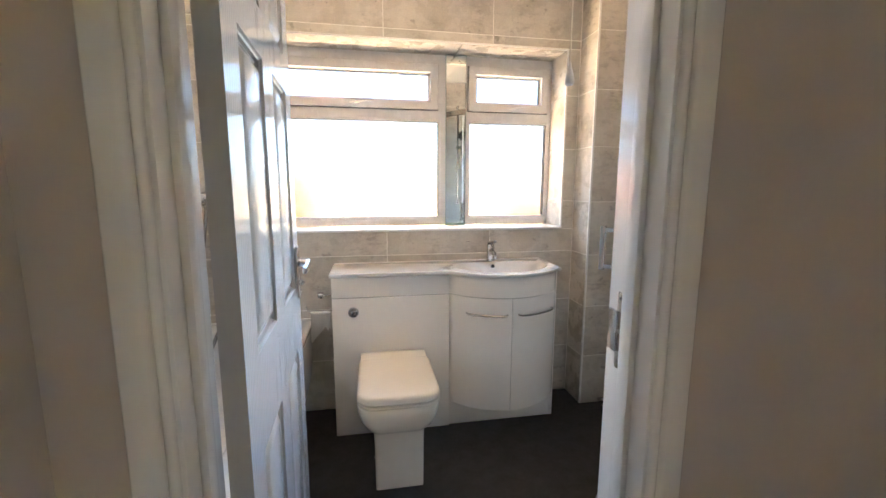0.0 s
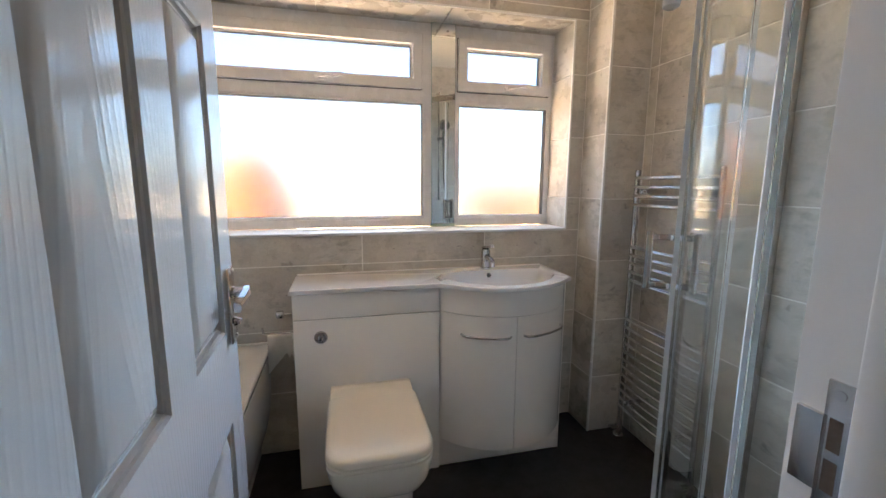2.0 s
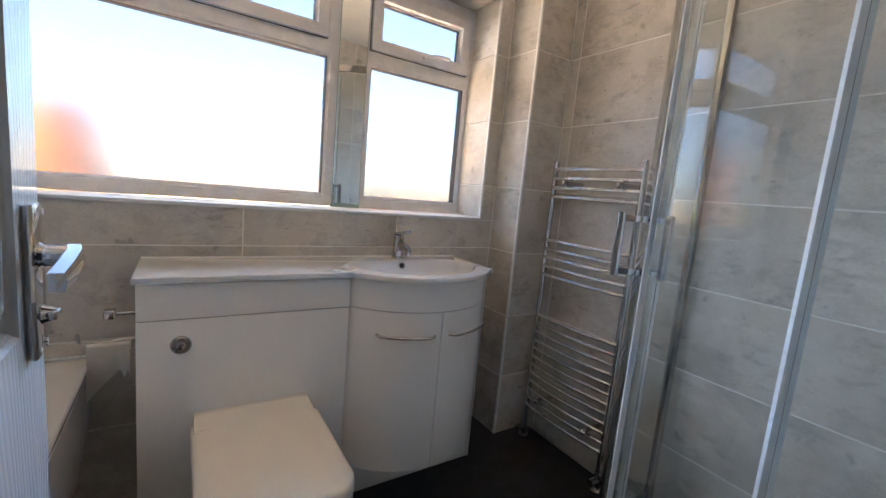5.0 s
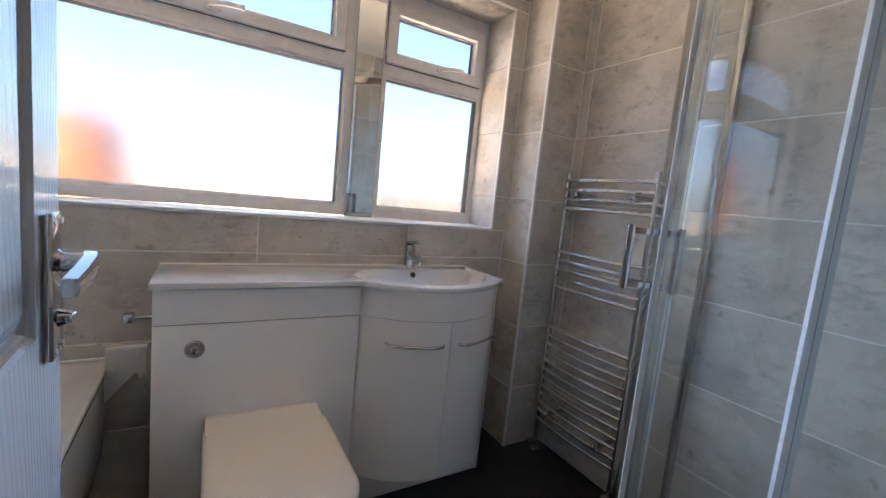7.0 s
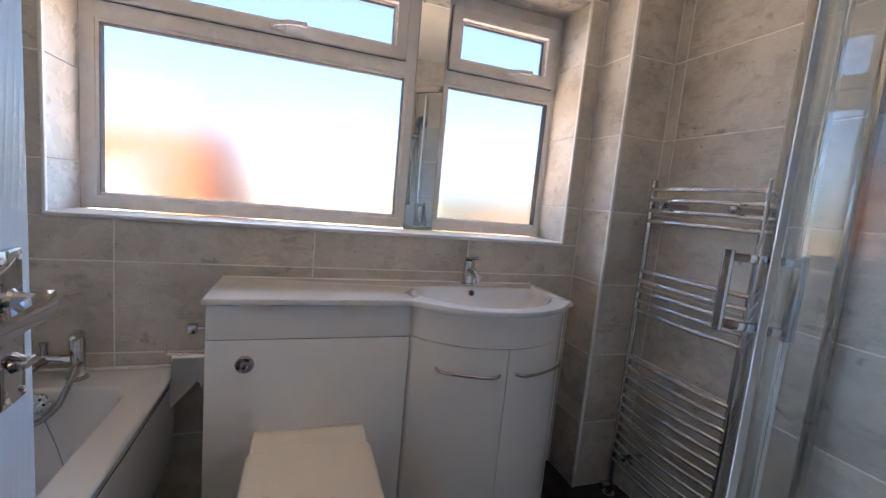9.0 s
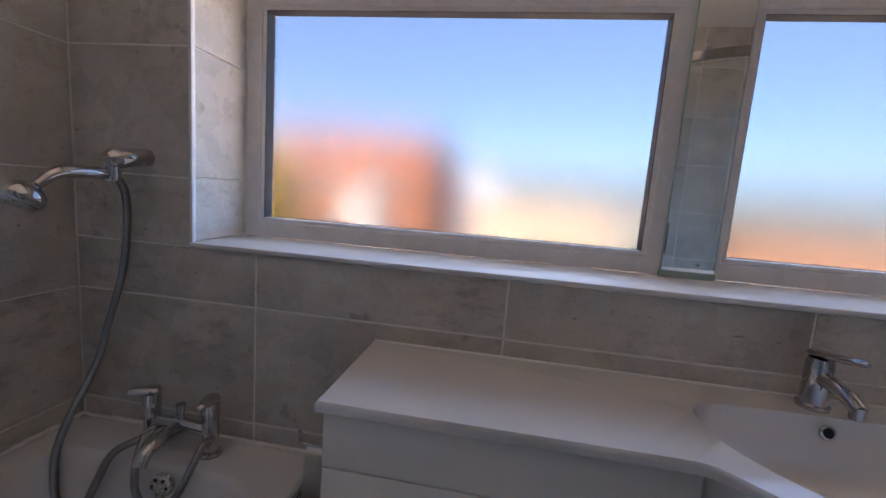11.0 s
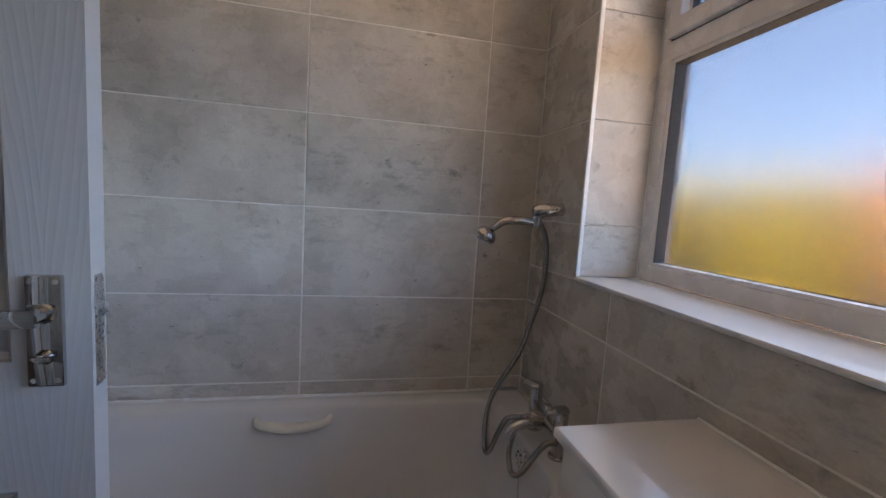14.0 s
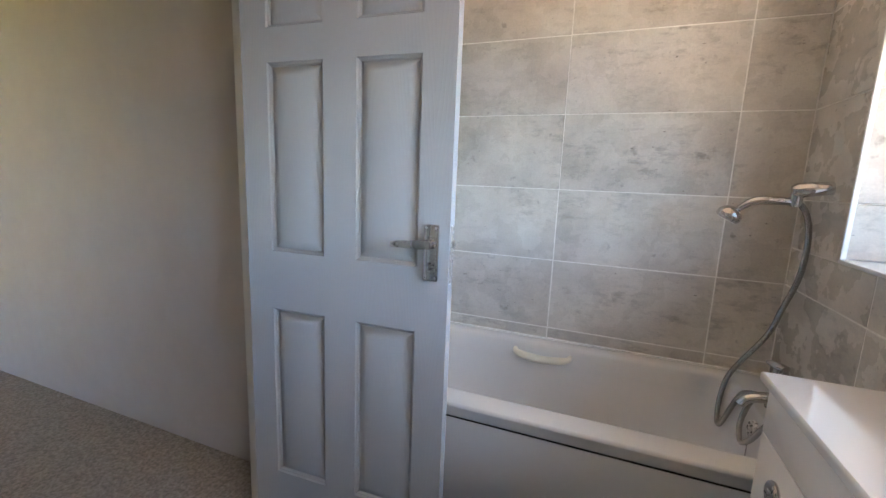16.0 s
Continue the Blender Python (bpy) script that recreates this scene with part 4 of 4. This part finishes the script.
def window():
    t = thing("window_1", ((WX0 + WX1) / 2, YF, WZ0), 0, "white upvc window with frosted panes and two top openers", "window", "", "structure")
    yb = YF + 0.07
    M0, M1 = 0.543, 0.719      # mullion
    T0, T1 = 1.686, 1.742      # transom
    fr = part("window_frame", holed(WX0, WX1, WZ0, WZ1, [(WX0 + 0.046, M0, WZ0 + 0.046, T0), (M1, WX1 - 0.018, WZ0 + 0.046, T0), (WX0 + 0.03, M0 - 0.010, T1, WZ1 - 0.058), (M1 - 0.004, WX1 - 0.022, T1, WZ1 - 0.058)], YF, yb), UPVC, t, "", False, 0)
    bev = fr.modifiers.new("soft_edges", "BEVEL")
    bev.width, bev.segments, bev.limit_method = 0.004, 2, "ANGLE"
    for x0, x1, z0, z1, opener in ((WX0 + 0.046, M0, WZ0 + 0.046, T0, 0), (M1, WX1 - 0.018, WZ0 + 0.046, T0, 0), (WX0 + 0.03, M0 - 0.010, T1, WZ1 - 0.058, 1), (M1 - 0.004, WX1 - 0.022, T1, WZ1 - 0.058, 1)):
        if opener:
            s = part("opener_sash", holed(x0 + 0.003, x1 - 0.003, z0 + 0.003, z1 - 0.003, [(x0 + 0.048, x1 - 0.048, z0 + 0.05, z1 - 0.05)], YF - 0.016, YF + 0.05), UPVC, t, "", False, 0)
            b2 = s.modifiers.new("soft_edges", "BEVEL")
            b2.width, b2.segments, b2.limit_method = 0.004, 2, "ANGLE"
            part("gasket", holed(x0 + 0.0005, x1 - 0.0005, z0 + 0.0005, z1 - 0.0005, [(x0 + 0.006, x1 - 0.006, z0 + 0.006, z1 - 0.006)], YF + 0.004, YF + 0.02), RUBBER, s, "", False, 0)
            xm = (x0 + x1) / 2 + (0.05 if x0 < 0 else 0.03)
            h = part("window_handle", box(xm - 0.035, xm + 0.02, YF - 0.028, YF - 0.016, z0 + 0.016, z0 + 0.034, 0.004), UPVC, s, "white window handle with a lock button")
            part("grip", loft([[Vector((xm - 0.02 + d, YF - 0.03 - a + sy, z0 + 0.028 + c + sz)) for sy, sz in ((0, -0.008), (-0.011, -0.007), (-0.011, 0.007), (0, 0.008))] for d, a, c in ((0, 0, 0), (0.02, 0.01, 0.004), (0.05, 0.016, 0.01), (0.115, 0.014, 0.014))]), UPVC, t)
            part("lock_button", disc((xm - 0.012, YF - 0.028, z0 + 0.026), (0, -1, 0), 0.005, 0.004, 10), RUBBER, t)
            gx0, gx1, gz0, gz1, gy = x0 + 0.048, x1 - 0.048, z0 + 0.05, z1 - 0.05, YF + 0.028
        else:
            gx0, gx1, gz0, gz1, gy = x0, x1, z0, z1, YF + 0.04
        # beading, dark gasket, pane
        part("glazing_bead", holed(gx0 - 0.001, gx1 + 0.001, gz0 - 0.001, gz1 + 0.001, [(gx0 + 0.010, gx1 - 0.010, gz0 + 0.010, gz1 - 0.010)], gy - (0.018 if opener else 0.036), gy - 0.001), UPVC, t, "", False, 0)
        ya, yb_ = gy - (0.0175 if opener else 0.035), gy + 0.001
        for b in (box(gx0 + 0.0098, gx0 + 0.0115, ya, yb_, gz0 + 0.0098, gz1 - 0.0098), box(gx1 - 0.0115, gx1 - 0.0098, ya, yb_, gz0 + 0.0098, gz1 - 0.0098), box(gx0 + 0.0098, gx1 - 0.0098, ya, yb_, gz1 - 0.0115, gz1 - 0.0098), box(gx0 + 0.0098, gx1 - 0.0098, gy - 0.004, yb_, gz0 + 0.0098, gz0 + 0.0115)):
            part("gasket", b, RUBBER, t, "", False, 0)
        pane = part("pane", box(gx0 - 0.002, gx1 + 0.002, gy + 0.0015, gy + 0.0055, gz0 - 0.002, gz1 + 0.002), FROST, t, "frosted glass pane", False, 0)
        pane.visible_shadow = False
    # tiled reveal with white trims, sill board
    sill = single("window_sill", box(WX0 - 0.004, WX1 + 0.004, YW - 0.008, YF + 0.001, WZ0 - 0.012, WZ0, 0.003), SILL, "white window sill", "sill", "structure")
    for nm, b in (("trim_reveal", box(WX0 - 0.006, WX0 + 0.004, YW - 0.006, YW + 0.008, WZ0, WZ1 + 0.006, 0.003)), ("trim_reveal", box(WX1 - 0.004, WX1 + 0.006, YW - 0.006, YW + 0.008, WZ0, WZ1 + 0.006, 0.003)), ("trim_reveal", box(WX0 + 0.004, WX1 - 0.004, YW - 0.006, YW + 0.008, WZ1 - 0.004, WZ1 + 0.006, 0.003))):
        single(nm, b, TILE_TRIM, "white tile trim round the window reveal", "trim", "structure")


def mirror_strip():
    t = thing("mirror_strip", (0.632, YF, 1.06), 0, "narrow frameless mirror strip fixed to the window mullion", "mirror")
    x0, x1, z0, z1, y = 0.577, 0.703, 1.055, 2.062, YF - 0.012
    part("backing", box(x0 + 0.004, x1 - 0.004, y + 0.005, YF - 0.0005, z0 + 0.004, z1 - 0.004), UPVC, t)
    part("glass", box(x0, x1, y, y + 0.005, z0, z1, 0.0012), MIRROR_EDGE, t, "green glass edge")
    part("silvering", box(x0 + 0.0025, x1 - 0.0025, y - 0.0012, y - 0.0002, z0 + 0.0025, z1 - 0.0025), MIRROR, t)
    part("bottom_clip", box(x0 - 0.001, x1 + 0.001, y - 0.005, y + 0.012, z0 - 0.004, z0 + 0.014, 0.002), MIRROR_EDGE, t, "green glass bottom clip")
    for z in (z0 + 0.03, z1 - 0.035):
        part("screw_cap", disc(((x0 + x1) / 2 + 0.02, y - 0.001, z), (0, -1, 0), 0.006, 0.004, 14, 0.002), CHROME, t)


def bathroom_door():
    """Six-panel door, hinged at its local origin, the leaf along local x and the landing face towards -y."""
    W, H, TH = 0.674, 1.985, 0.036
    t = thing("door_1", (-0.119, 0.824, 0.008), 92.3, "white six-panel wood-grain door standing open", "door", "", "structure")
    cols = [(0.092, 0.284), (0.390, 0.582)]
    rows = [(0.215, 0.795), (0.981, 1.535), (1.630, 1.865)]
    bm = bmesh.new()
    xs = sorted({0.0, W, *[v for c in cols for v in c]})
    zs = sorted({0.0, H, *[v for r in rows for v in r]})
    for y, s in ((-TH, 1), (0.0, -1)):
        for xa, xb in zip(xs, xs[1:]):
            for za, zb in zip(zs, zs[1:]):
                if (xa, xb) in cols and (za, zb) in rows:
                    rings = []
                    for d, dep in ((0, 0), (0.003, 0.0045), (0.007, 0.0065), (0.0085, 0.0105), (0.010, 0.0125), (0.012, 0.013), (0.034, 0.0016), (0.037, 0.0008)):
                        rings.append([bm.verts.new((x, y + s * dep, z)) for x, z in ((xa + d, za + d), (xb - d, za + d), (xb - d, zb - d), (xa + d, zb - d))])
                    for p, q in zip(rings, rings[1:]):
                        for i in range(4):
                            j = (i + 1) % 4
                            bm.faces.new((p[i], p[j], q[j], q[i]))
                    bm.faces.new(rings[-1])
                else:
                    bm.faces.new([bm.verts.new(p) for p in ((xa, y, za), (xb, y, za), (xb, y, zb), (xa, y, zb))])
    for a, b in (((0, 0), (W, 0)), ((W, 0), (W, H)), ((W, H), (0, H)), ((0, H), (0, 0))):
        bm.faces.new([bm.verts.new(p) for p in ((a[0], -TH, a[1]), (b[0], -TH, b[1]), (b[0], 0, b[1]), (a[0], 0, a[1]))])
    bmesh.ops.remove_doubles(bm, verts=bm.verts[:], dist=0.0001)
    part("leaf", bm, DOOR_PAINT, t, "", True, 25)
    for side, y in ((-1, -TH), (1, 0.0)):
        cx, z0, z1 = W - 0.050, 0.948, 1.102
        ya, yb = sorted((y, y + side * 0.009))
        plate = part("lock_plate", box(cx - 0.021, cx + 0.021, ya, yb, z0, z1, 0.003), CHROME, t, "polished chrome lever plate", True)
        for sx in (-0.014, 0.014):
            for z in (z0 + 0.009, z1 - 0.009):
                part("screw", disc((cx + sx, y + side * 0.0085, z), (0, side, 0), 0.0034, 0.0015, 10), STEEL, plate, "", True)
        zl = z1 - 0.052
        part("lever_boss", tube([(cx, y + side * 0.008, zl), (cx, y + side * 0.012, zl), (cx, y + side * 0.038, zl)], [0.015, 0.011, 0.010], 16), CHROME, plate, "", True)
        lv = [(cx + 0.008, 0.034, 0.0, 0.011), (cx - 0.02, 0.038, 0.0, 0.011), (cx - 0.07, 0.038, -0.002, 0.0095), (cx - 0.105, 0.036, -0.004, 0.008)]
        part("lever", loft([[Vector((x, y + side * (d + a), zl + h + b)) for a, b in ((-0.006, -r), (0.005, -r), (0.007, 0), (0.005, r), (-0.006, r))] for x, d, h, r in lv]), CHROME, plate, "flat chrome lever handle", True)
        part("bathroom_turn", tube([(cx, y + side * 0.008, z0 + 0.042), (cx, y + side * 0.014, z0 + 0.042), (cx, y + side * 0.02, z0 + 0.042)], [0.011, 0.008, 0.006], 14), CHROME, plate, "", True)
        part("turn_bar", box(cx - 0.012, cx + 0.012, *sorted((y + side * 0.014, y + side * 0.022)), z0 + 0.038, z0 + 0.046, 0.002), CHROME, plate, "", True)
    part("latch_face", box(W - 0.0005, W + 0.0015, -0.029, -0.007, 0.94, 1.10, 0.0005), STEEL, t, "steel latch face plate", True)
    part("latch_bolt", box(W, W + 0.010, -0.024, -0.012, 1.04, 1.06, 0.002), STEEL, t, "", True)
    for z in (0.22, 1.70):
        part("hinge", tube([(-0.001, 0.004, z), (-0.001, 0.004, z + 0.09)], 0.0055, 10), STEEL, t, "steel butt hinge", True)


def pull_cord():
    t = thing("light_pull_cord", (0.568, 1.09, TOP), 0, "white light pull cord hanging from the ceiling", "pull cord")
    part("ceiling_switch", disc((0.568, 1.09, TOP), (0, 0, -1), 0.04, 0.03, 24, 0.008), UPVC, t)
    part("cord", tube([(0.568, 1.09, TOP - 0.02), (0.569, 1.09, 1.9), (0.568, 1.09, 1.56)], 0.0016, 8), CORD, t)
    part("toggle", tube([(0.568, 1.09, 1.566), (0.568, 1.09, 1.555), (0.568, 1.09, 1.538), (0.568, 1.09, 1.525), (0.568, 1.09, 1.518), (0.568, 1.09, 1.515)], [0.0025, 0.004, 0.0085, 0.0115, 0.011, 0.007], 18), UPVC, t)


window()
mirror_strip()
bathroom_door()
bath_tub()
bath_mixer()
hand_shower()
toilet_unit()
basin_unit()
worktop()
basin_tap()
toilet()
roll_holder()
towel_radiator()
shower()
pull_cord()

# ---- outside ----
G = -2.75
single("ground", box(-400, 400, -60, 900, G - 0.3, G), GRASS, "sunlit lawn running to the horizon", "ground", "structure", (0, 0, G))
single("pavement", box(-7, 20, 6, 17.5, G, G + 0.02), PAVING, "pale sunlit patio and drive", "paving", "structure", (0, 0, G))
single("house_wall_outer", holed(-6, 6, G, 5.2, [(WX0 - 0.006, WX1 + 0.006, WZ0 - 0.008, WZ1 + 0.006)], YW + 0.22, YW + 0.28), BRICK, "own house's outer brick wall", "wall", "structure")
# unseen flat deck, reaching far back to block the sun from the landing
single("roof_outer", box(-6, 6, -8, YW + 0.36, 2.6, 2.8), ROOF, "unseen roof deck that keeps the sun off the landing", "roof", "structure")


def house(x0, x1, y0, y1, eaves, ridge, mat, label):
    t = thing("house", ((x0 + x1) / 2, (y0 + y1) / 2, G), 0, label, "house")
    part("wall", box(x0, x1, y0, y1, G, eaves), mat, t)
    ym = (y0 + y1) / 2
    part("roof", loft([[(x, y0 - 0.3, eaves - 0.1), (x, ym, ridge), (x, y1 + 0.3, eaves - 0.1), (x, y1 + 0.3, eaves - 0.25), (x, y0 - 0.3, eaves - 0.25)] for x in (x0 - 0.3, x1 + 0.3)]), ROOF, t)
    for zc in (G + 1.5, G + 4.1):
        for xc in (x0 + (x1 - x0) * 0.28, x0 + (x1 - x0) * 0.72):
            w = part("window", box(xc - 0.7, xc + 0.7, y0 - 0.05, y0 + 0.02, zc - 0.55, zc + 0.55, 0.02), UPVC, t)
            part("pane", box(xc - 0.6, xc + 0.6, y0 - 0.06, y0 - 0.03, zc - 0.45, zc + 0.45), PANE_DARK, w)
    return t


house(-10.3, -3.4, 19, 27, 3.7, 4.0, BRICK, "red brick house in full sun across the gardens")
house(3.5, 13, 42, 50, 0.3, 1.6, RENDER, "far cream rendered house")


def garden_building(name, x0, x1, y0, y1, eaves, ridge, mat, label, category):
    t = thing(name, ((x0 + x1) / 2, (y0 + y1) / 2, G), 0, label, category)
    part("wall", box(x0, x1, y0, y1, G, eaves, 0.02), mat, t)
    part("roof", loft([[(x, y0 - 0.1, eaves - 0.02), (x, (y0 + y1) / 2, ridge), (x, y1 + 0.1, eaves - 0.02), (x, y1 + 0.1, eaves - 0.1), (x, y0 - 0.1, eaves - 0.1)] for x in (x0 - 0.1, x1 + 0.1)]), mat, t)
    xm = (x0 + x1) / 2
    part("door", box(xm - 0.3, xm + 0.3, y0 - 0.04, y0 + 0.01, G, G + 1.95, 0.01), mat, t)


garden_building("summer_house", -5.0, -4.1, 14.0, 16.5, 1.15, 1.3, SHED_PAINT, "pale painted garden building in full sunlight", "garden building")
garden_building("outbuilding", -1.4, 4.6, 20.0, 23.0, 1.0, 1.25, TAN_STONE, "tan stone outbuilding in the sun", "outbuilding")
garden_building("annexe", -4.0, -0.7, 24.0, 27.0, 2.3, 2.5, WHITE_RENDER, "white rendered annexe in full sun", "annexe")
garden_building("garage", 5.4, 10.5, 12.0, 15.0, 0.65, 0.8, FENCE_WOOD, "orange timber-clad garage in the sun", "garage")


def tree(x, y, h, spread, seed):
    rnd = random.Random(seed)
    t = thing("tree", (x, y, G), 0, "broad yellow-green tree in the garden", "tree", "garden trees")
    trunk = tube([(x, y, G), (x + 0.05, y, G + h * 0.3), (x, y + 0.1, G + h * 0.6)], [0.16, 0.12, 0.07], 10)
    for k in range(7):
        a = k * 0.9
        trunk = tube([(x, y, G + h * (0.3 + 0.04 * k)), (x + math.cos(a) * spread * 0.35, y + math.sin(a) * spread * 0.35, G + h * (0.5 + 0.03 * k)), (x + math.cos(a) * spread * 0.7, y + math.sin(a) * spread * 0.7, G + h * (0.6 + 0.04 * k))], [0.06, 0.035, 0.012], 6, trunk)
    part("trunk", trunk, BARK, t)
    vs, fs = [], []
    for k in range(5200):
        u = Vector((rnd.gauss(0, 1), rnd.gauss(0, 1), rnd.gauss(0, 1))).normalized() * rnd.random() ** 0.4
        lump = 1 + 0.25 * noise.noise(u * 2.3 + Vector((seed, 0, 0)))
        c = Vector((x + u.x * spread * lump, y + u.y * spread * lump, G + h * 0.58 + u.z * h * 0.42 * lump))
        a, b = Vector((rnd.gauss(0, 1), rnd.gauss(0, 1), rnd.gauss(0, 1))).normalized() * 0.13, Vector((rnd.gauss(0, 1), rnd.gauss(0, 1), rnd.gauss(0, 1))).normalized() * 0.07
        i = len(vs)
        vs += [c - a, c + b, c + a, c - b]
        fs.append((i, i + 1, i + 2, i + 3))
    me = bpy.data.meshes.new("crown")
    me.from_pydata([v - Vector((x, y, G)) for v in vs], [], fs)
    me.materials.append(LEAVES)
    crown = new("crown", me)
    crown.parent = t


for k, (x, y, h, s) in enumerate(((-11.5, 16, 6.0, 2.2), (-8.7, 14.5, 5.6, 1.7), (-14.5, 15, 6.2, 2.5), (-13.5, 11, 5.4, 2.1), (-17.5, 13, 6.4, 2.6), (-15.5, 8.5, 5.4, 2.2))):
    tree(x, y, h, s, k + 3)

# ---- tiles, piece by piece ----
ROWS = [max(0.0, 0.905 + ROW * k) for k in range(-3, 5)] + [TOP]
ROWS[0] = 0.0
tile_wall(wall_window, (0, YW, 0), 0, [XL, -0.396, 0.207, 0.809, BX], ROWS, [(WX0 - 0.006, WX1 + 0.006, WZ0 - 0.012, WZ1 + 0.006)])
tile_wall(wall_bath, (XL, 0, 0), 90, [YD, 1.079, 1.686, 2.291, YW], ROWS)
tile_wall(wall_rail, (XR, 0, 0), -90, [-BY, -2.262, -1.66, -1.057, -YD], ROWS)
tile_wall(wall_door, (0, YD, 0), 180, [-XR, -1.30, -0.70, -DX1 - 0.075], ROWS)
tile_wall(wall_door, (0, YD, 0), 180, [-DX0 + 0.075, 0.857, -XL], ROWS)
tile_wall(wall_door, (0, YD, 0), 180, [-DX1 - 0.075, -DX0 + 0.075], [DTOP + 0.086, 2.12, TOP])
tile_wall(boxing, (0, BY, 0), 0, [BX, XR], ROWS)
tile_wall(boxing, (BX, 0, 0), -90, [-YW, -BY], ROWS)
RV = [WZ0, 1.208, 1.511, 1.814, WZ1]
tile_wall(wall_window, (WX0, 0, 0), 90, [YW, YF], RV)
tile_wall(wall_window, (WX1, 0, 0), -90, [-YF, -YW], RV)


def head_tiles():
    """Tiles on the underside of the window head."""
    for a, b in zip([WX0, 0.035, 0.635, WX1], [0.035, 0.635, WX1]):
        ob = new("tile", tile_mesh(b - a - 0.0026, YF - YW - 0.004))
        ob.parent = wall_window
        ob.matrix_basis = Matrix.Translation(((a + b) / 2, (YW + YF) / 2, WZ1)) @ Matrix.Rotation(radians(-90), 4, "X")


head_tiles()
